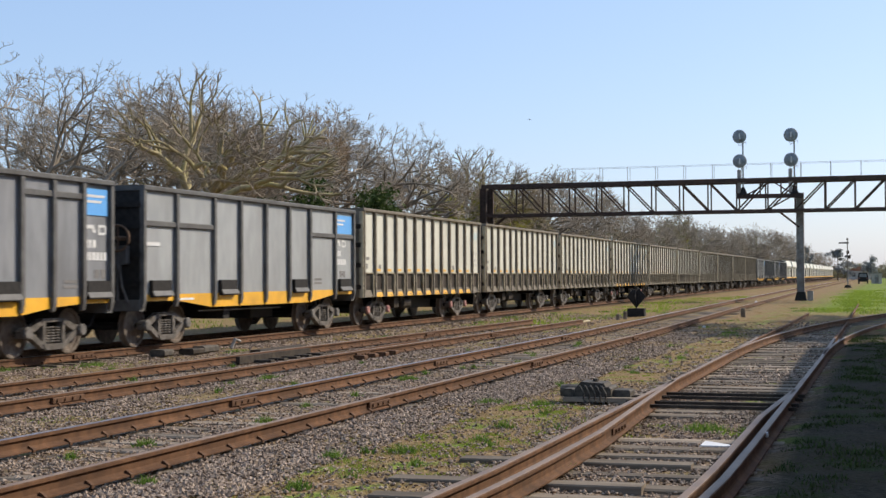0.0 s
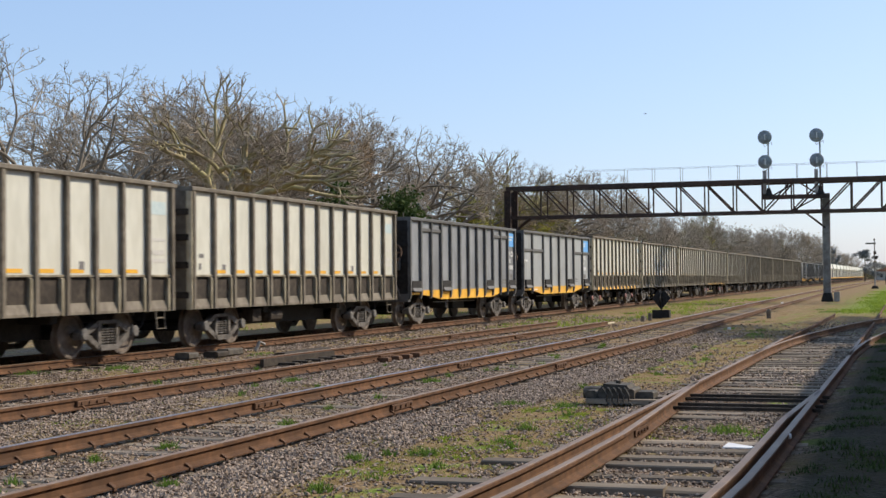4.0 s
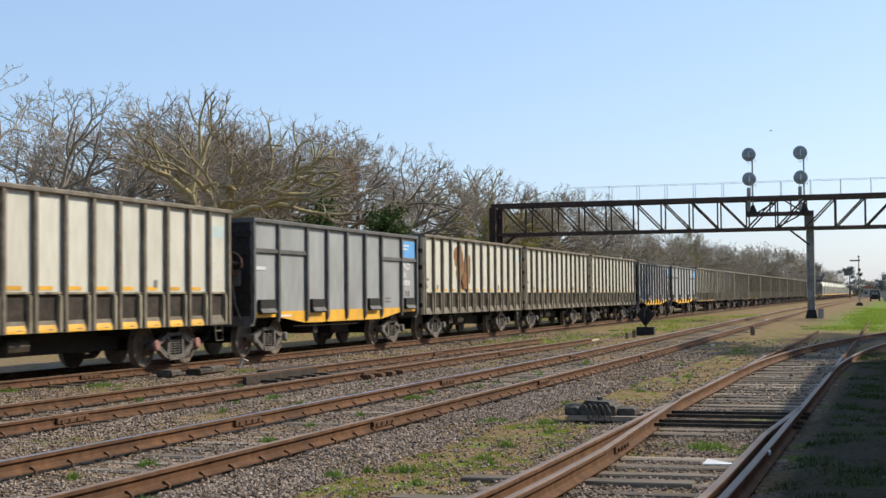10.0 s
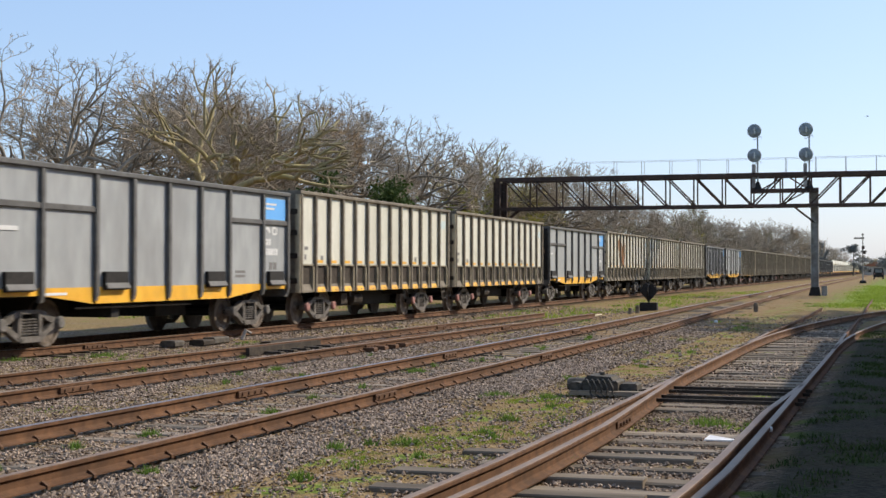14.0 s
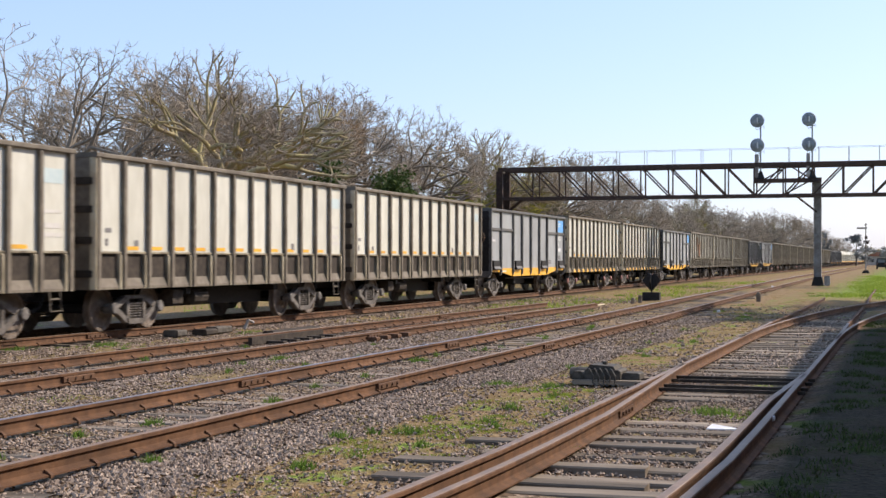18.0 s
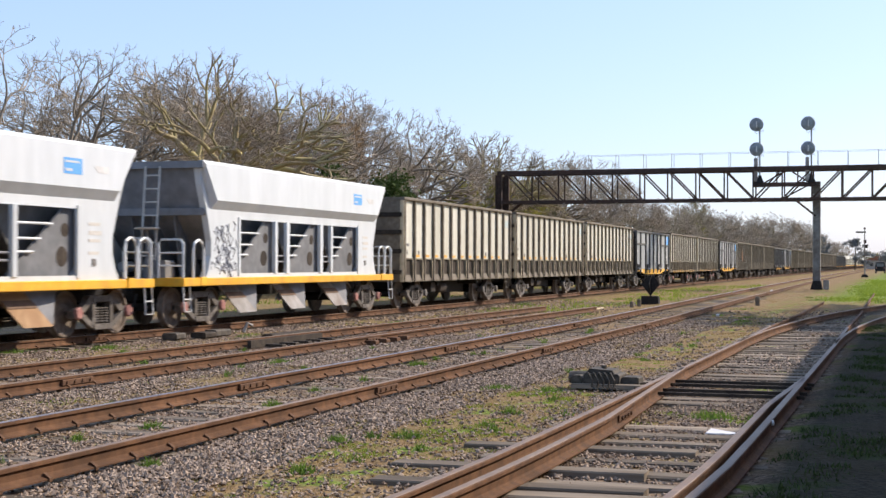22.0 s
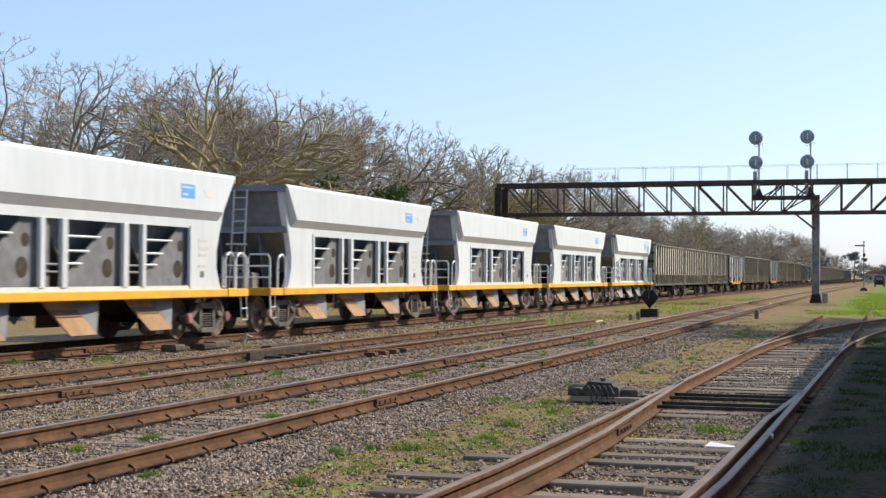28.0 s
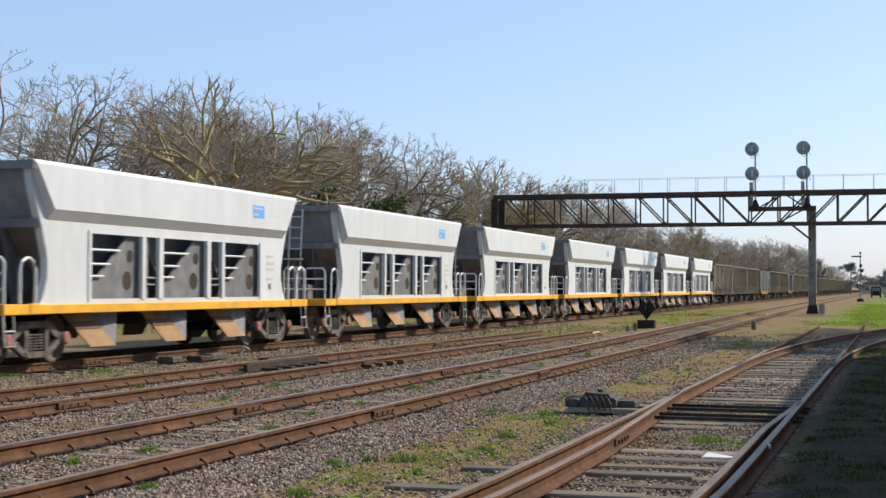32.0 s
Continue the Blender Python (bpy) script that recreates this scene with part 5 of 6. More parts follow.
def far_hopper():
    """The leading hoppers, which stay far off: the same outline with the bays as one dark recess each."""
    w = thing("hopper_wagon", "pale hopper wagon at the distant head of the train", "hopper wagon", "wagons of the train")
    for s in (-1, 1):
        up = Geo().prism("y", [(s * 1.0, 3.72), (s * 1.25, 3.72), (s * 1.5, 2.86), (s * 1.3, 2.6), (s * 1.0, 2.6)][::s], -5.8, 5.8)
        part("upper_side", up, BEIGE, w, "white sloping upper side")
        # one dark sheet drawn for the shaded depth of the bays
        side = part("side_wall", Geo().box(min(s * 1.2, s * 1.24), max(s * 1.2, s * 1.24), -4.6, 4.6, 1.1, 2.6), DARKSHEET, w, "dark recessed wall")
        for y0, y1 in ((-5.2, -3.88), (-1.9, -1.76), (-1.2, -1.02), (1.02, 1.2), (1.76, 1.9), (3.88, 5.2)):
            part("post", Geo().box(min(s * 1.24, s * 1.3), max(s * 1.24, s * 1.3), y0, y1, 1.1, 2.6), BEIGE, side, "white side post")
        part("side_sill", Geo().soft(min(s * 1.36, s * 1.5), max(s * 1.36, s * 1.5), -6.6, 6.6, 0.93, 1.11, 0.015), YELLOW, w, "yellow side sill")
        part("end_wall", Geo().plate([(-1.25, s * 5.8, 3.72), (1.25, s * 5.8, 3.72), (1.3, s * 4.0, 1.0), (-1.3, s * 4.0, 1.0)], (0, -s * 0.05, 0)), ENDSHEET, w, "grey end sheet")
        coupler(w, s * 6.62, s)
    part("centre_sill", Geo().box(-1.2, 1.2, -6.6, 6.6, 0.62, 0.94), BLACK, w)
    bogies(w, 5.17, True, True)
    return w


def train_at(t):
    """Way of the train's zero mark along the track at t seconds."""
    return 7.679 * (t - 16) + 0.01895 * (t - 16) ** 2


TRAIN = []      # wagon, place of its middle on the train


def make_train():
    away = pose(0, 0, 0)
    beige, stained, reds, plain, grey, slate = beige_gondola(), beige_gondola(rust=True), beige_gondola(red=True), beige_gondola(plain=True), grey_gondola(), grey_gondola(True)
    hop, sprayed, leading = hopper(), hopper(tag=True), far_hopper()
    used = set()

    def take(kind, s):
        if kind.name in used:
            kind = copy_thing(kind, away)
        used.add(kind.name)
        TRAIN.append((kind, s))

    for i in range(8):
        take(sprayed if i == 0 else hop, -7.02 - 14.55 * i - 5.82)
    for i in range(26):
        far = 7.52 + 13.53 * i
        k = slate if i in (10, 23, 25) else grey if i in (3, 6, 11, 22, 24) else stained if i == 7 else reds if i in (4, 5, 12, 15) else plain if i > 16 else beige
        take(k, far - (12.24 if k in (grey, slate) else 12.75) / 2)
    for i in range(14):
        take(leading, 7.52 + 13.53 * 26 + 14.52 * i - 5.9)


make_train()


def spin(t):
    """Turn of a wheel that rolls the train's way, in radians."""
    return -(train_at(t) - train_at(0)) / 0.45


def motions():
    """The wagons roll along the line; the wheelsets of the wagons that pass near turn under them."""
    rolls = {}
    for w, s in TRAIN:
        if s > 215:
            continue
        for ob in w.children:
            if ob.name.startswith("wheelset"):
                x, y, z = ob.location
                key = round(y, 3)
                if key not in rolls:
                    walk(ob, [(i / 15, Matrix.Translation((x, y, z)) @ Matrix.Rotation(spin(i / 15), 4, "X")) for i in range(481)])
                    rolls[key] = ob
                else:
                    ob.rotation_mode = "QUATERNION"
                    keys = ob.animation_data_create()
                    keys.action = rolls[key].animation_data.action
                    keys.action_slot = rolls[key].animation_data.action_slot
    for w, s in TRAIN:
        rows = []
        for i in range(33):
            t = 1.0 * i
            y = s + train_at(t)
            turn = math.atan2(-(line_a(y + 4) - line_a(y - 4)), 8.0)
            rows.append((t, Matrix.Translation((line_a(y), y, RAIL)) @ Matrix.Rotation(turn, 4, "Z")))
        walk(w, rows)
    walk(BIRD, [(t, Matrix.Translation((x, 260.0, z)) @ Matrix.Rotation(tilt, 4, "Y")) for t, x, z, tilt in ((0, -64.5, 31.3, 0.1), (3, -51.4, 31.9, -0.1), (6, -38.4, 32.0, 0.15), (9, -25.6, 31.4, 0.0), (13, -9.9, 29.2, 0.1), (20, 18.0, 28.0, 0.0), (32, 66.0, 27.0, 0.0))])


# ---- signal gantry ----
GY = 93.07


def gantry():
    g0 = thing("signal_gantry", "dark rusted lattice gantry bridge over the tracks on steel posts", "signal gantry")
    x0, x1, zb, zt, half = -26.3, 3.4, 5.75, 7.72, 0.9
    n = 16
    px = (x1 - x0 - 0.5) / n
    for dy in (-half, half):
        for z, hh, nm in ((zt, 0.13, "top_chord"), (zb, 0.09, "bottom_chord")):
            part(nm, Geo().prism("x", [(GY + dy - 0.09, z - hh), (GY + dy + 0.09, z - hh), (GY + dy + 0.09, z - hh + 0.03), (GY + dy + 0.02, z - hh + 0.04), (GY + dy + 0.02, z + hh - 0.04), (GY + dy + 0.09, z + hh - 0.03), (GY + dy + 0.09, z + hh), (GY + dy - 0.09, z + hh)], x0, x1), GANTRY, g0, "dark rusted chord")
        for i in range(n + 1):
            x = x0 + 0.6 + i * px
            if i:
                part("upright", Geo().box(x - 0.045, x + 0.045, GY + dy - 0.04, GY + dy + 0.04, zb + 0.08, zt - 0.12), GANTRY, g0)
            if i < n:
                left = i < 9
                a, b = (x + 0.06, x + px - 0.06) if left else (x + px - 0.06, x + 0.06)
                part("diagonal", Geo().tube([(a, GY + dy, zt - 0.12), (b, GY + dy, zb + 0.08)], 0.05, 4), GANTRY, g0)
    for i in range(n + 1):
        x = x0 + 0.6 + i * px
        part("cross_tie", Geo().box(x - 0.04, x + 0.04, GY - half, GY + half, zb - 0.06, zb + 0.02), GANTRY, g0)
    part("walkway", Geo().box(x0 + 0.3, x1, GY - 0.45, GY + 0.45, zt + 0.13, zt + 0.17), GANTRY, g0, "narrow dark walkway")
    for i in range(18):
        x = x0 + 6.2 + i * 1.85
        for dy in (-0.5, 0.5):
            if x < x1:
                part("railing_post", Geo().box(x - 0.015, x + 0.015, GY + dy - 0.015, GY + dy + 0.015, zt + 0.1, zt + 1.12), WIRE, g0, "thin pale railing post")
    for dy in (-0.5, 0.5):
        for z in (zt + 1.1,):
            part("railing_wire", Geo().tube([(x0 + 5.0, GY + dy, z), (x1, GY + dy, z)], 0.009, 4), WIRE, g0, "thin pale hand rail")
    for xp, mt in ((-5.38, POSTGREY), (-26.2, GANTRY)):
        for dy in (-half, half) if mt is GANTRY else (0,):
            post = Geo()
            a, b = (0.22, 0.17) if mt is POSTGREY else (0.20, 0.12)
            tall = zb + 1.15 if mt is POSTGREY else zt - 0.13
            for s in (-1, 1):
                post.box(xp + s * a - 0.02, xp + s * a + 0.02, GY + dy - b, GY + dy + b, 0.0, tall)
            post.box(xp - a, xp + a, GY + dy - 0.015, GY + dy + 0.015, 0.0, tall)
            for k in range(14):
                z = 0.9 + k * 0.36
                post.plate([(xp - a, GY + dy - b - 0.004, z), (xp + a, GY + dy - b - 0.004, z + 0.3), (xp + a, GY + dy - b - 0.004, z + 0.36), (xp - a, GY + dy - b - 0.004, z + 0.06)], (0, 0.01, 0))
            part("post", post, mt, g0, "weathered grey lattice post" if mt is POSTGREY else "dark rusted post")
        for s in (-1,) if mt is POSTGREY else (1,):
            part("brace", Geo().tube([(xp, GY - 0.1, zb - 1.1), (xp + s * 1.35, GY - 0.1, zb)], 0.06, 4), GANTRY, g0)
            part("brace", Geo().tube([(xp, GY + 0.3, zb - 1.1), (xp + s * 1.35, GY + 0.3, zb)], 0.06, 4), GANTRY, g0)
    part("footing", Geo().prism("y", [(-5.75, 0), (-5.0, 0), (-5.1, 0.55), (-5.6, 0.55)], GY - 0.45, GY + 0.35), BLACK, g0, "black-painted concrete footing")
    part("cable_box", Geo().soft(-4.95, -4.6, GY - 0.5, GY - 0.2, 0.0, 0.62, 0.05), CONCRETE, g0, "small grey cabinet at the post")
    # hanging cage with two signal masts
    y = GY - 0.75
    part("cage_beam", Geo().box(-9.25, -5.1, y - 0.12, y + 0.12, 6.55, 6.82), GANTRY, g0, "dark cage beam")
    for xa, xb in ((-9.25, -8.5), (-6.0, -5.2)):
        part("cage_floor", Geo().box(xa, xb, y - 0.35, y + 0.35, 6.55, 6.62), GANTRY, g0)
    for a, b in (((-9.2, 7.6), (-9.2, 6.6)), ((-7.8, 7.7), (-7.8, 6.6)), ((-6.5, 7.7), (-6.5, 6.6)), ((-5.9, 6.6), (-7.4, 5.8)), ((-8.6, 6.8), (-7.2, 7.6)), ((-7.0, 7.6), (-5.8, 6.8))):
        part("cage_strut", Geo().tube([(a[0], y, a[1]), (b[0], y, b[1])], 0.045, 4), GANTRY, g0)
    for xm in (-8.87, -5.66):
        m = part("signal_mast", Geo().tube([(xm, y, 6.6), (xm, y, 10.65)], 0.05, 8), DISC, g0, "slim grey signal mast")
        part("mast_foot", Geo().lathe("z", [(6.8, 0.28), (6.95, 0.22), (7.3, 0.08)], (xm, y, 0), 8), BLACK, g0)
        for z in (10.55, 8.97):
            d = part("signal_disc", Geo().lathe("y", [(-0.10, 0.03), (-0.095, 0.20), (-0.05, 0.40), (0.0, 0.445), (0.03, 0.445), (0.03, 0.40)], (xm - 0.20, y - 0.1, z), 28), DISC, g0, "round grey signal disc seen from behind")
            part("lamp_case", Geo().soft(xm - 0.28, xm - 0.08, y - 0.34, y - 0.16, z - 0.22, z + 0.16, 0.05), DISC, d)
            part("disc_stripe", Geo().box(xm - 0.20, xm - 0.14, y - 0.355, y - 0.335, z - 0.20, z + 0.18), MARK, d)
            part("bracket", Geo().tube([(xm, y, z - 0.1), (xm - 0.2, y - 0.05, z - 0.1)], 0.04, 5), DISC, d)
            part("hood", Geo().tube([(xm - 0.3, y - 0.1, z - 0.45), (xm - 0.22, y - 0.1, z - 0.6), (xm, y, z - 0.45), (xm + 0.22, y, z - 0.35), (xm + 0.22, y, z - 0.5)], 0.018, 5), WIRE, d)
        part("relay_box", Geo().soft(xm - 0.36, xm - 0.14, y - 0.15, y + 0.1, 6.9, 8.4, 0.03), POSTGREY, g0, "narrow grey relay box")


gantry()


# ---- trees ----
def bare_tree(seed, height, twig=None, lichen=False, limbs=6, wide=0.6, low=0.25, fork=0.2, levels=8, thin=0.009, spread=0.62, tufts_=3, flat=0.4, stout=0.0165, keep=0.66):
    """A leafless tree: limbs part from a short trunk and fork again and again until they reach a broad dome, where they end in fine twigs."""
    rr = random.Random(seed)
    thick, fine = Geo(), Geo()

    def free(p):
        """How far out in the dome a place lies: 1 on its skin."""
        return (math.hypot(p.x, p.y) / (wide * height)) ** 2.4 + (max(0.0, p.z - low * height) / ((1 - low) * height)) ** 2.4

    def spray(p, d, n):
        for _ in range(n):
            e = (d * 0.9 + Vector((rr.gauss(0, 0.6), rr.gauss(0, 0.6), rr.gauss(0.08, 0.5)))).normalized()
            ln = height * rr.uniform(0.014, 0.036)
            run = [p]
            for _ in range(3):
                e = (e + Vector((rr.gauss(0, 0.22), rr.gauss(0, 0.22), rr.gauss(0.03, 0.2)))).normalized()
                run.append(run[-1] + e * ln / 3)
                side = (e * 0.6 + Vector((rr.gauss(0, 0.7), rr.gauss(0, 0.7), rr.gauss(0.05, 0.6)))).normalized()
                fine.tube([run[-1], run[-1] + side * ln * rr.uniform(0.3, 0.6)], [thin * 0.75, thin * 0.5], 3, caps=False)
            fine.tube(run, [thin * 1.2, thin, thin * 0.8, thin * 0.6], 3, caps=False)

    stack = [(Vector((0.1, 0.05, fork * height)), Vector((math.cos(a), math.sin(a), rr.uniform(0.25, 0.95))).normalized(), height * stout, height * rr.uniform(0.15, 0.21), 0)
             for a in [2 * math.pi * (j + rr.uniform(-0.3, 0.3)) / limbs for j in range(limbs)]]
    thick.tube([(0, 0, -0.1), (0.04, 0.02, fork * height * 0.5), (0.1, 0.05, fork * height), (0.1, 0.05, fork * height * 1.12)], [height * 0.034, height * 0.028, height * 0.03, height * 0.016], 8, caps=False)
    while stack:
        p, d, r, ln, level = stack.pop()
        pts, out = [p], False
        for k in range(3):
            away = Vector((p.x, p.y, (p.z - low * height) * flat + 0.01))
            away = away.normalized() if away.length > 0.05 else d
            d = (d + away * 0.10 + Vector((rr.gauss(0, 0.17), rr.gauss(0, 0.17), rr.gauss(0.01, 0.17)))).normalized()
            p = p + d * ln / 3
            pts.append(p)
            if level > 1 and rr.random() < 0.32:
                spray(p, d, 1)
            if free(p) > rr.uniform(0.9, 1.06):
                out = True
                break
        n = len(pts)
        rads = [max(thin, r * (1 - 0.28 * i / max(1, n - 1))) for i in range(n)]
        (thick if r > 0.04 else fine).tube(pts, rads, 7 if r > 0.1 else 5 if r > 0.04 else 3, caps=False)
        if out or level >= levels:
            spray(p, d, tufts_)
            continue
        kids = 3 if rr.random() < (0.45 if level < 5 else 0.25) else 2
        turn = rr.uniform(0, 6.28)
        u = d.orthogonal().normalized()
        v = d.cross(u)
        for j in range(kids):
            a = turn + 2 * math.pi * j / kids + rr.uniform(-0.4, 0.4)
            w = spread * rr.uniform(0.55, 1.25) * (0.5 if j == 0 and kids == 3 else 1.0)
            e = (d * math.cos(w) + (u * math.cos(a) + v * math.sin(a)) * math.sin(w)).normalized()
            if e.z < -0.25:
                e.z *= 0.4
            stack.append((p, e.normalized(), r * keep * rr.uniform(0.85, 1.15), max(height * 0.034, ln * rr.uniform(0.74, 0.94)), level + 1))
    f = height / sorted(q[2] for q in fine.v)[int(len(fine.v) * 0.998)]
    for g in (thick, fine):
        g.v = [(x * f, y * f, z * f) for x, y, z in g.v]
    return thick.mesh("trunk_and_limbs", BARKL if lichen else BARK, True), fine.mesh("twig_crown", twig or TWIG)


def leaf_cloud(seed, blobs, count, size, material, name="leaf_crown"):
    """Many small leaves strewn in uneven clumps; blobs: centre and radii."""
    rr = random.Random(seed)
    g = Geo()
    for (cx, cy, cz, rx, ry, rz), share in blobs:
        clumps = [(rr.gauss(0, 0.45), rr.gauss(0, 0.45), rr.gauss(0, 0.45)) for _ in range(14)]
        for _ in range(int(count * share)):
            u = rr.choice(clumps)
            p = Vector((cx + rx * (u[0] + rr.gauss(0, 0.16)), cy + ry * (u[1] + rr.gauss(0, 0.16)), max(0.1, cz + rz * (u[2] + rr.gauss(0, 0.16)))))
            a = Vector((rr.gauss(0, 1), rr.gauss(0, 1), rr.gauss(0, 1))).normalized()
            b = a.cross(Vector((rr.gauss(0, 1), rr.gauss(0, 1), rr.gauss(0, 1)))).normalized()
            s = size * rr.uniform(0.6, 1.3)
            g.quad(p - a * s, p - b * s * 0.45, p + a * s, p + b * s * 0.45)
    return g.mesh(name, material)


def plant_trees():
    kinds = [bare_tree(3, 10.0, None, True, 6, 0.60, 0.42, 0.44, 7, 0.0085, 0.70, 2, 0.35, 0.019, 0.70),   # lichen-barked, forking high
             bare_tree(11, 10.0, None, False, 6, 0.56, 0.34, 0.34, 7, 0.0085, 0.70, 3, 0.4, 0.017, 0.67),   # dark, close-twigged
             bare_tree(5, 10.0, REDTWIG, False, 6, 0.42, 0.25, 0.25, 7, 0.0085, 0.66, 3),       # red-brown, very fine
             bare_tree(21, 10.0, None, False, 4, 0.42, 0.3, 0.34, 6, 0.010, 0.6, 2),          # slender
             bare_tree(8, 10.0, None, False, 6, 0.56, 0.15, 0.18, 6, 0.014, 0.74, 3),         # for the distance
             bare_tree(14, 5.0, None, False, 6, 0.75, 0.1, 0.1, 5, 0.0085, 0.7, 2)]           # thicket
    # place, kind, height in tens of metres, turn
    spots = [(-28.5, 41, 3, 1.0, 20), (-34, 55, 1, 1.08, 140), (-35, 62, 1, 1.13, 80), (-29, 56, 0, 1.08, 60), (-38, 76, 2, 1.28, 40), (-33, 70, 2, 1.13, 250),
             (-33, 66, 1, 1.12, 50), (-36, 89, 1, 1.18, 150), (-34, 74, 1, 1.24, 330), (-32, 82, 1, 1.22, 10), (-31, 97, 1, 1.02, 40), (-30, 101, 0, 1.13, 90), (-30, 110, 4, 1.06, 170), (-31, 124, 4, 1.12, 30), (-30, 131, 1, 1.16, 250),
             (-29, 139, 4, 1.0, 310), (-29, 150, 1, 0.94, 100), (-28, 162, 4, 0.9, 75), (-28, 178, 1, 0.95, 165), (-28, 192, 4, 1.0, 285), (-28, 206, 1, 1.03, 20), (-28, 219, 4, 0.93, 110), (-28, 233, 4, 0.9, 210), (-28, 250, 1, 1.0, 60),
             (-28, 267, 4, 1.07, 150), (-28, 292, 4, 1.12, 250), (-28, 322, 1, 1.30, 80), (-28, 345, 4, 1.2, 190), (-28, 370, 1, 1.38, 10), (-27, 408, 4, 1.12, 350), (-27, 445, 4, 1.1, 100), (-27, 490, 1, 1.1, 190), (-26, 540, 4, 1.0, 310), (-26, 590, 4, 1.0, 35)]
    rr = random.Random(77)
    y = 66.0
    while y < 240:
        spots.append((rr.uniform(-29.5, -26.5), y, 5, rr.uniform(0.7, 1.05) * (1.0 if y < 90 else 1.15), rr.uniform(0, 360)))
        y += rr.uniform(7.0, 11.0)
    for x, y, k, s, turn in spots:
        t = thing("bare_tree", "leafless brown thicket shrub behind the train" if k == 5 else "leafless %s tree with a wide twiggy crown" % ("pale lichen-barked", "grey-brown", "red-brown", "slender grey", "grey-brown")[k], "tree", "trees along the railway", at=(x, y, -0.05))
        t.rotation_euler, t.scale = (0, 0, radians(turn)), (s, s, s)
        part("trunk", kinds[k][0], BARK, t, "forked grey-brown trunk and limbs")
        part("twig_crown", kinds[k][1], TWIG, t, "fine brown twigs")
    for x, y, hh, seed, m, lab in ((-25.5, 60.5, 5.9, 1, LEAFM, "dark green"), (-25.5, 69.0, 6.3, 2, LEAFM, "dark green"), (-28, 92, 7.0, 3, SPRINGM, "yellow-green budding"), (-28, 100, 8.4, 4, SPRINGM, "yellow-green budding"), (-28, 109, 8.2, 14, SPRINGM, "yellow-green budding"), (-28.5, 118, 8.0, 15, FARTREE, "brown-green"),
                                   (-27, 127, 6.2, 5, FARTREE, "brown-green"), (-27, 141, 6.0, 15, FARTREE, "brown-green"), (-27.5, 158, 6.4, 6, FARTREE, "brown-green"), (-27.5, 172, 7.0, 7, FARTREE, "brown-green"), (-27, 190, 8.0, 16, SPRINGM, "yellow-green budding"), (-28.5, 200, 9.6, 8, OLIVEM, "olive green"), (-28.5, 211, 9.4, 18, OLIVEM, "olive green"), (-29, 232, 8.0, 9, FARTREE, "brown-green"), (-29, 262, 8.6, 10, FARTREE, "brown-green"), (-29, 300, 9.5, 11, FARTREE, "brown-green"), (-29, 335, 10.0, 12, OLIVEM, "olive green")):
        t = thing("bush", lab + " shrub behind the train", "shrub", "shrubs along the railway", at=(x, y, 0))
        rr = random.Random(seed)
        stem = Geo()
        for k in range(5):
            a = rr.uniform(0, 6.28)
            stem.tube([(0, 0, -0.1), (0.5 * math.cos(a), 0.5 * math.sin(a), hh * 0.4), (1.2 * math.cos(a), 1.2 * math.sin(a), hh * 0.8)], [0.09, 0.06, 0.02], 5)
        part("stem", stem, BARK, t)
        dense = m is LEAFM
        part("leaf_crown", leaf_cloud(seed, [((0, -0.8, hh * 0.62, 1.8, 2.2, hh * 0.33), 0.4), ((0.3, 1.3, hh * 0.5, 1.7, 2.0, hh * 0.3), 0.35), ((-0.4, 0.2, hh * 0.8, 1.3, 1.5, hh * 0.22), 0.25)], 7000 if dense else 6000, 0.13, m), m, t, lab + " leaves")


plant_trees()


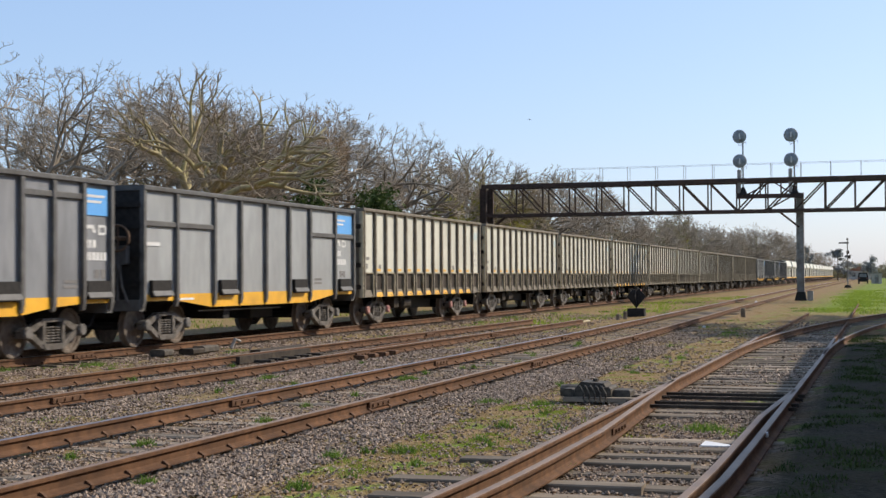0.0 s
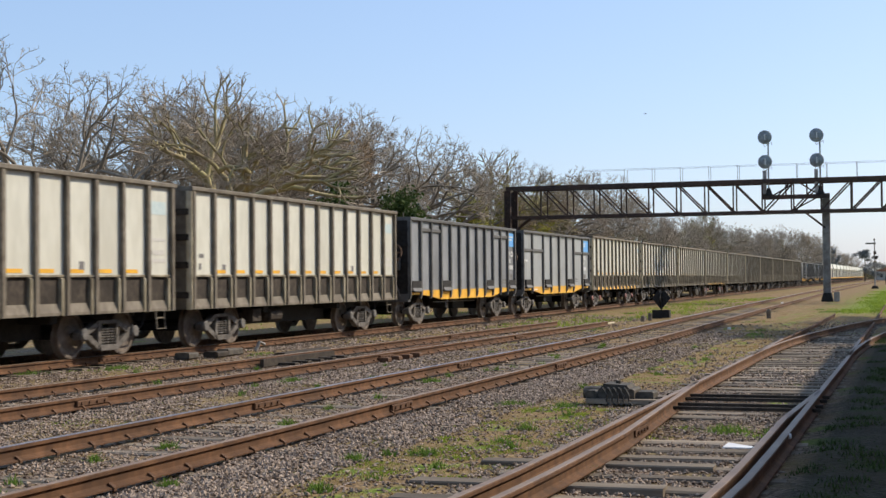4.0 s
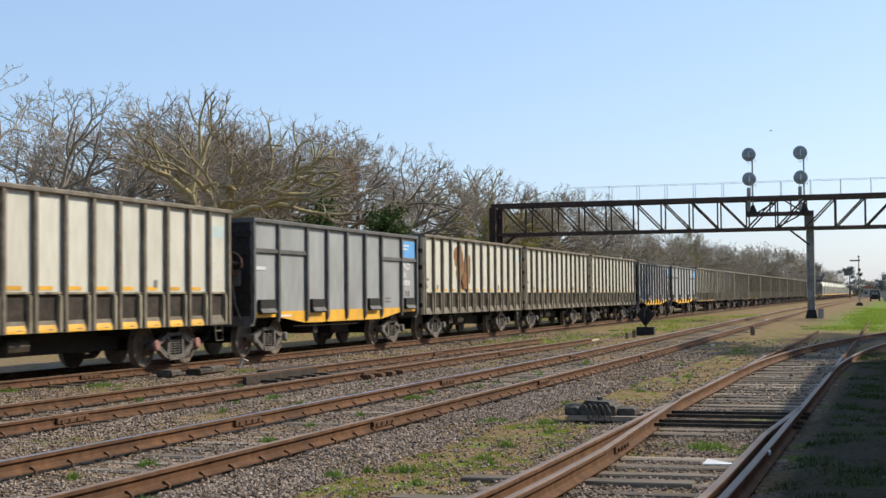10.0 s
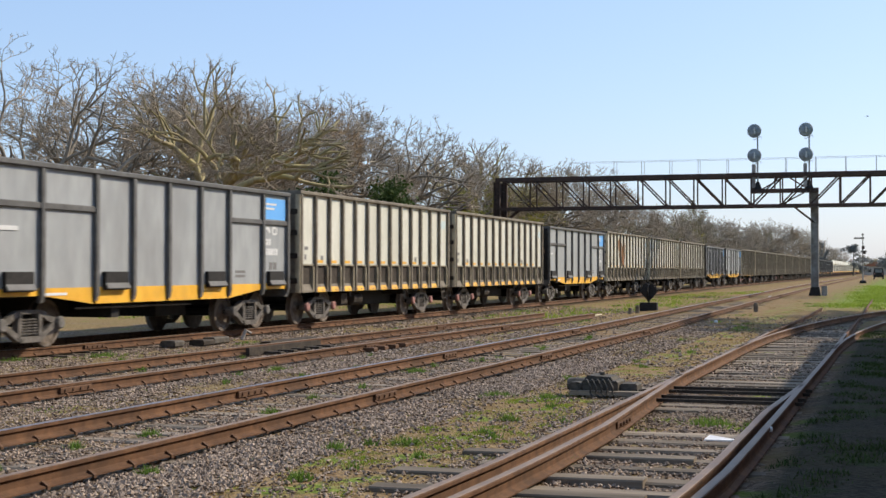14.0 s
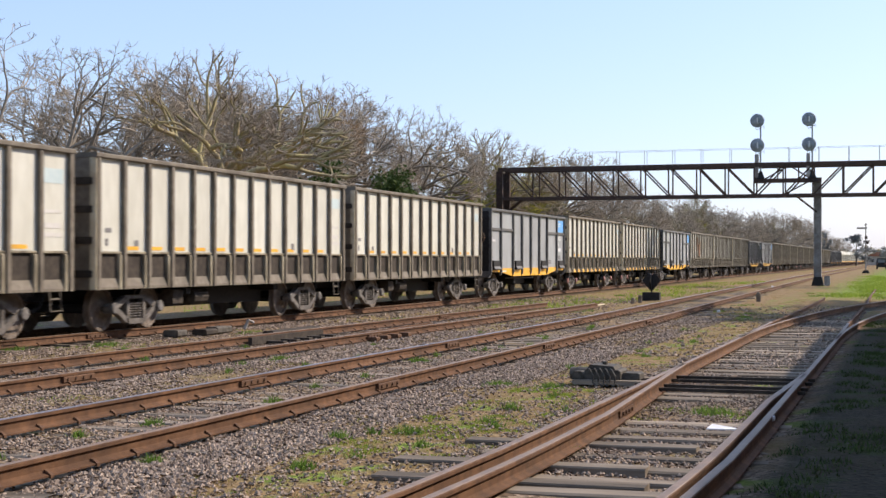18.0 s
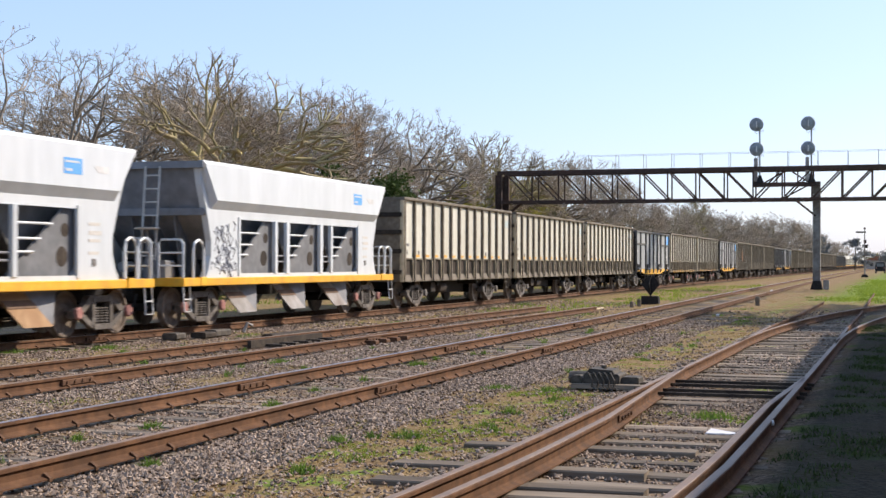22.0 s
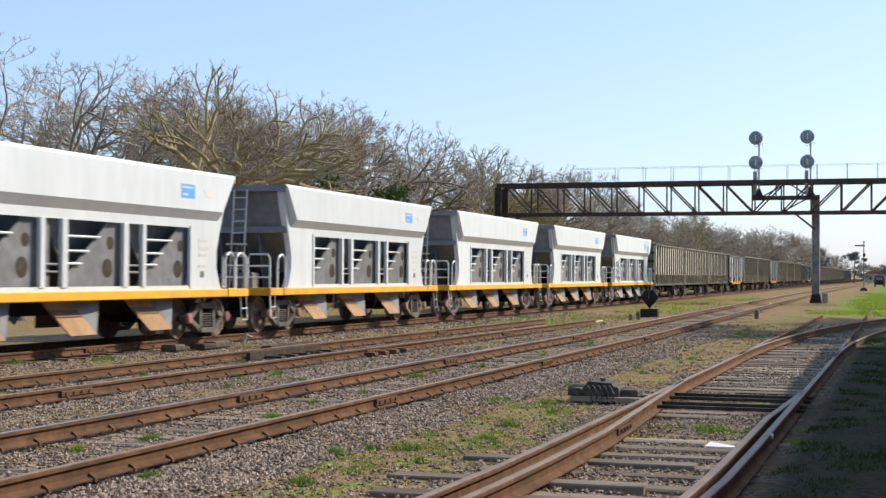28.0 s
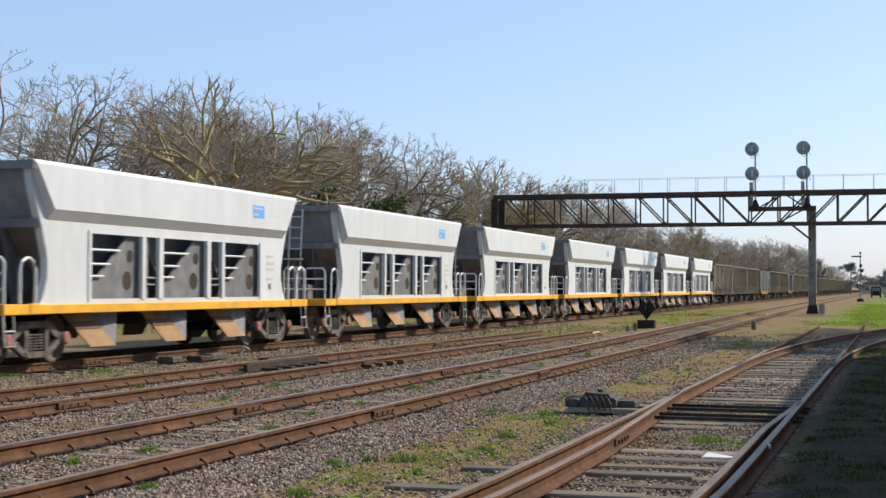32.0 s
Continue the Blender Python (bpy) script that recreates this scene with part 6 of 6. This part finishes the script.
def far_things():
    # hedge and woods at the end of the line
    rr = random.Random(17)
    blobs = [((-36 - 0.035 * (y - 330) + rr.uniform(-4, 4), y, rr.uniform(2.5, 4.0), 5, 10, rr.uniform(2.5, 4.0)), 1 / 26) for y in range(330, 798, 18)]
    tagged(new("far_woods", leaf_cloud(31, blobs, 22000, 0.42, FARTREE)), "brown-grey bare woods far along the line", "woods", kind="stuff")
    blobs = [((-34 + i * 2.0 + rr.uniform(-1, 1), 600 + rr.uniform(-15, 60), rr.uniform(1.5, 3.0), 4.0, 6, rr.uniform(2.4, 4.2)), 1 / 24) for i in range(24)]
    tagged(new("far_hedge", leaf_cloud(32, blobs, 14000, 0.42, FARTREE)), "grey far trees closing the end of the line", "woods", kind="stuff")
    for x, y, stem, zc, rx, rz, lab in ((-13.2, 405, 5.0, 7.0, 2.6, 1.5, "dark umbrella-shaped evergreen tree far off"), (-21.5, 400, 3.0, 5.6, 1.2, 2.4, "dark slender evergreen tree far off"), (-10.5, 400, 2.5, 3.4, 3.0, 2.0, "dark round-topped evergreen tree far off"), (-4.2, 395, 2.5, 4.2, 3.2, 2.6, "dark round-topped evergreen tree far off")):
        t = thing("far_tree", lab, "tree", "evergreens at the end of the line", at=(x, y, 0))
        part("trunk", Geo().tube([(0, 0, 0), (0.2, 0, stem * 0.6), (0, 0, zc)], [0.3, 0.2, 0.1], 6), BARK, t)
        part("leaf_crown", leaf_cloud(int(33 - x), [((0, 0, zc, rx, rx * 0.8, rz), 1.0)], 1500, 0.26, FARHAZE), FARHAZE, t)
    # semaphore
    sx, sy = -4.75, 181.0
    s = thing("semaphore_signal", "slim dark semaphore signal post with a raised arm", "signal", at=(sx, sy, 0))
    part("mast", Geo().tube([(0, 0, 0), (0, 0, 5.9)], [0.085, 0.06], 8), POSTGREY, s)
    part("arm", Geo().box(-1.05, 0.15, -0.06, 0.0, 5.46, 5.64), MACHINE, s, "dark semaphore arm")
    part("finial", Geo().lathe("z", [(5.9, 0.10), (6.0, 0.14), (6.15, 0.03)], (0, 0, 0), 8), GANTRY, s)
    part("lamp", Geo().soft(0.05, 0.35, -0.15, 0.15, 3.6, 4.0, 0.04), GANTRY, s)
    part("lamp_bracket", Geo().soft(-0.12, 0.2, -0.1, 0.1, 4.2, 4.6, 0.04), GANTRY, s)
    part("foot", Geo().prism("y", [(-0.45, 0), (0.45, 0), (0.3, 0.35), (-0.3, 0.35)], -0.4, 0.4), BLACK, s)
    # low house behind the end of the line
    for x, y, wd, hh, rf in ((-8.5, 470, 7.0, 2.8, 1.5),):
        h = thing("house", "low pale house with a red tile roof far off", "house", at=(x, y, 0))
        part("wall", Geo().box(-wd / 2, wd / 2, -3, 3, 0, hh), PLASTER, h)
        part("roof", Geo().prism("y", [(-wd / 2 - 0.4, hh), (wd / 2 + 0.4, hh), (0, hh + rf)], -3.4, 3.4), BRICKRED, h)
        for k in (-1, 1):
            part("window", Geo().box(k * wd / 4 - 0.5, k * wd / 4 + 0.5, -3.05, -2.98, 1.0, 2.0), BLACK, h)
    v = thing("parked_van", "dark van parked on the grass far off", "van", at=(-4.2, 262, 0))
    part("body", Geo().prism("y", [(-0.85, 0.35), (0.85, 0.35), (0.88, 1.1), (0.72, 1.95), (-0.72, 1.95), (-0.88, 1.1)], -1.9, 1.9), BLACK, v)
    for x in (-0.75, 0.75):
        for y in (-1.25, 1.25):
            part("wheel", Geo().lathe("x", [(-0.1, 0.33), (0.1, 0.33)], (x, y, 0.33), 14), BLACK, v)
    part("rear_window", Geo().box(-0.6, 0.6, -1.92, -1.89, 1.2, 1.75), DARKSHEET, v)
    for x in (-0.65, 0.65):
        part("tail_lamp", Geo().box(x - 0.08, x + 0.08, -1.93, -1.88, 0.85, 1.1), REDCAP, v)
    part("bumper", Geo().soft(-0.85, 0.85, -1.98, -1.86, 0.38, 0.55, 0.03), GRIME, v)
    hut = thing("relay_hut", "small pale relay hut on the grass far off", "hut", at=(-1.9, 262, 0))
    part("wall", Geo().box(-0.9, 0.9, -0.8, 0.8, 0.0, 1.75), PLASTER, hut)
    part("roof", Geo().prism("y", [(-1.05, 1.75), (1.05, 1.75), (1.05, 1.83), (0, 1.98), (-1.05, 1.83)], -0.95, 0.95), CONCRETE, hut)
    part("door", Geo().box(-0.35, 0.35, -0.84, -0.79, 0.05, 1.6), POSTGREY, hut)

    b = thing("bird", "grey bird gliding high over the line", "bird", at=(-64.5, 260, 31.3))
    b.scale = (0.6, 0.6, 0.6)
    part("body", Geo().lathe("x", [(-0.45, 0.01), (-0.25, 0.08), (0.05, 0.11), (0.3, 0.06), (0.42, 0.01)], (0, 0, 0), 8), BOGIE, b)
    for k in (-1, 1):
        part("wing", Geo().plate([(0.12, k * 0.06, 0.03), (0.16, k * 0.5, 0.16), (0.0, k * 1.0, 0.2), (-0.10, k * 0.5, 0.14), (-0.12, k * 0.06, 0.02)], (0, 0, 0.02)), BOGIE, b)
    part("tail", Geo().plate([(-0.35, 0.05, 0.0), (-0.35, -0.05, 0.0), (-0.65, -0.12, 0.0), (-0.65, 0.12, 0.0)], (0, 0, 0.015)), BOGIE, b)
    return b


BIRD = far_things()


# ---- small things in the yard ----
def yard():
    m = thing("point_machine", "dusty dark iron point machine with hoses beside the turnout", "point machine", at=(-3.72, 18.3, 0))
    m.scale = (0.72, 0.9, 0.58)
    part("bed", Geo().box(-0.55, 0.9, -0.42, -0.22, 0.02, 0.12).box(-0.55, 0.9, 0.22, 0.42, 0.02, 0.12), WOOD, m, "dark wooden bed timber")
    part("case", Geo().soft(-0.36, 0.30, -0.30, 0.26, 0.08, 0.34, 0.04), MACHINE, m, "dusty dark iron case")
    part("cover", Geo().prism("y", [(-0.34, 0.33), (0.20, 0.33), (0.16, 0.42), (-0.26, 0.45)], -0.26, 0.22), MACHINE, m, "dented iron cover")
    part("motor", Geo().lathe("x", [(-0.70, 0.06), (-0.68, 0.14), (-0.36, 0.15), (-0.34, 0.1)], (0, 0.0, 0.22), 14), MACHINE, m)
    part("lid_bolt", Geo().lathe("z", [(0.42, 0.05), (0.50, 0.05), (0.51, 0.02)], (-0.05, -0.02, 0), 8), MACHINE, m)
    part("crank_cover", Geo().soft(-0.58, -0.36, -0.34, -0.06, 0.1, 0.3, 0.05), MACHINE, m)
    part("side_box", Geo().soft(0.30, 0.62, -0.18, 0.2, 0.08, 0.27, 0.03), MACHINE, m)
    for k in range(5):
        x = -0.28 + 0.1 * k
        part("hose", Geo().tube([(x, -0.28, 0.36), (x + 0.05, -0.40, 0.36), (x + 0.13, -0.47, 0.22), (x + 0.12, -0.46, 0.08), (x + 0.2, -0.5, 0.0)], 0.017, 6), MACHINE, m, "dusty bent hose")
    part("drive_rod", Geo().box(0.62, 1.3, -0.06, 0.0, 0.09, 0.13).box(0.62, 1.2, 0.12, 0.16, 0.08, 0.12), GRIME, m, "black drive rod")
    part("rod_plate", Geo().box(0.5, 1.3, -0.36, -0.30, 0.04, 0.09), GRIME, m)
    i = thing("point_indicator", "black diamond point indicator on a square base", "signal", at=(-9.62, 55.9, 0))
    i.scale = (0.62, 0.62, 0.80)
    part("base", Geo().box(-0.55, 0.55, -0.3, 0.3, 0.0, 0.42), BLACK, i, "black square base")
    part("stem", Geo().tube([(0, 0, 0.4), (0, 0, 1.5)], 0.05, 8), BLACK, i)
    part("diamond", Geo().plate([(0, -0.06, 0.43), (0.60, -0.06, 1.0), (0.2, -0.06, 1.42), (0.0, -0.06, 1.25), (-0.2, -0.06, 1.42), (-0.60, -0.06, 1.0)], (0, 0.05, 0)), BLACK, i, "black diamond plate")
    part("cross_plate", Geo().plate([(-0.03, -0.62, 1.0), (-0.03, 0, 1.4), (-0.03, 0.62, 1.0), (-0.03, 0, 0.45)], (0.05, 0, 0)), BLACK, i)
    for x, y, hh, r in ((-9.5, 51.2, 0.24, 0.07), (-9.52, 52.8, 0.30, 0.08), (-5.48, 56.2, 0.36, 0.09)):
        solid("stub_post", Geo().lathe("z", [(-0.05, r), (hh - 0.04, r), (hh, r * 0.8)], (0, 0, 0), 10), WOOD, "short dark wooden stub post in the grass", "post", "stub posts", at=(x, y, 0))
    solid("paper_scrap", Geo().plate([(-0.16, -0.04, 0.03), (0.10, -0.07, 0.035), (0.20, 0.01, 0.05), (0.12, 0.06, 0.03), (-0.12, 0.08, 0.06)], (0, 0, 0.012)), PAPER, "crumpled white paper on the ballast", "litter", at=(-1.59, 13.16, 0.03))
    solid("white_cup", Geo().lathe("x", [(-0.03, 0.012), (-0.02, 0.022), (0.025, 0.026), (0.03, 0.012)], (0, 0, 0.045), 10), PAPER, "small white cup beside the rail", "litter", at=(-1.19, 13.5, 0.10))
    solid("white_cup", Geo().lathe("x", [(-0.06, 0.04), (0.06, 0.05)], (0, 0, 0.05), 10), PAPER, "small white cup on the grass", "litter", at=(-7.4, 84.0, 0.02))
    solid("white_cup", Geo().lathe("x", [(-0.05, 0.035), (0.05, 0.04)], (0, 0, 0.04), 10), PAPER, "small white cup on the soil", "litter", at=(-5.5, 44.0, 0.0))
    # joint box and lever work beside the siding
    k = thing("point_lever_gear", "rusty point lever gear and grey slabs beside the siding", "point gear", at=(-14.2, 26.8, 0))
    part("slab", Geo().soft(-0.6, -0.25, -0.5, -0.1, 0.0, 0.14, 0.03), MACHINE, k, "dark dusty block")
    part("slab", Geo().soft(-0.3, 0.05, 0.2, 0.7, 0.0, 0.13, 0.03), GRIME, k, "dark slab")
    part("plate", Geo().soft(-0.35, -0.05, 0.9, 1.6, 0.0, 0.15, 0.03), MACHINE, k, "dusty grey cover")
    part("lever", Geo().tube([(0.1, 1.9, 0.06), (0.15, 2.0, 0.26), (0.2, 2.15, 0.2)], 0.04, 6), CONCRETE, k, "grey bent lever")
    solid("sleeper_timber", Geo().soft(-0.13, 0.13, -1.2, 1.3, 0.0, 0.10, 0.03), GRIME, "blackened timber lying beside the siding", "timber", at=(-12.9, 28.6, 0))


yard()


# ---- block and tree added out of view to cast the turnout's shade ----
def shade_makers():
    s = thing("goods_shed", "unseen long dark brick block added to shade the turnout", "building", at=(0, 0, 0))
    # runs on behind the camera to keep skylight off the verge
    part("wall", Geo().prism("z", [(5.05, -14.0), (16, -14.0), (16, 39.0), (4.35, 39.0)], 0, 5.9), BRICKRED, s)
    part("roof", Geo().prism("z", [(4.80, -14.4), (16.3, -14.4), (16.3, 39.4), (4.10, 39.4)], 5.9, 6.05), GRIME, s)
    t = thing("evergreen_tree", "unseen broad evergreen tree added to shade the turnout", "tree", at=(6.5, 54.0, 0))
    part("trunk", Geo().tube([(0, 0, -0.1), (0.1, 0, 3.5), (0, 0.1, 8.5)], [0.35, 0.25, 0.1], 8), BARK, t)
    part("leaf_crown", leaf_cloud(40, [((0, 0, 7.6, 4.4, 6.0, 2.4), 0.4), ((-1.2, -6.5, 7.2, 3.6, 3.6, 2.0), 0.3), ((0.8, 7.5, 7.2, 3.2, 5.0, 2.4), 0.3)], 16000, 0.22, LEAFM), LEAFM, t)


shade_makers()

motions()
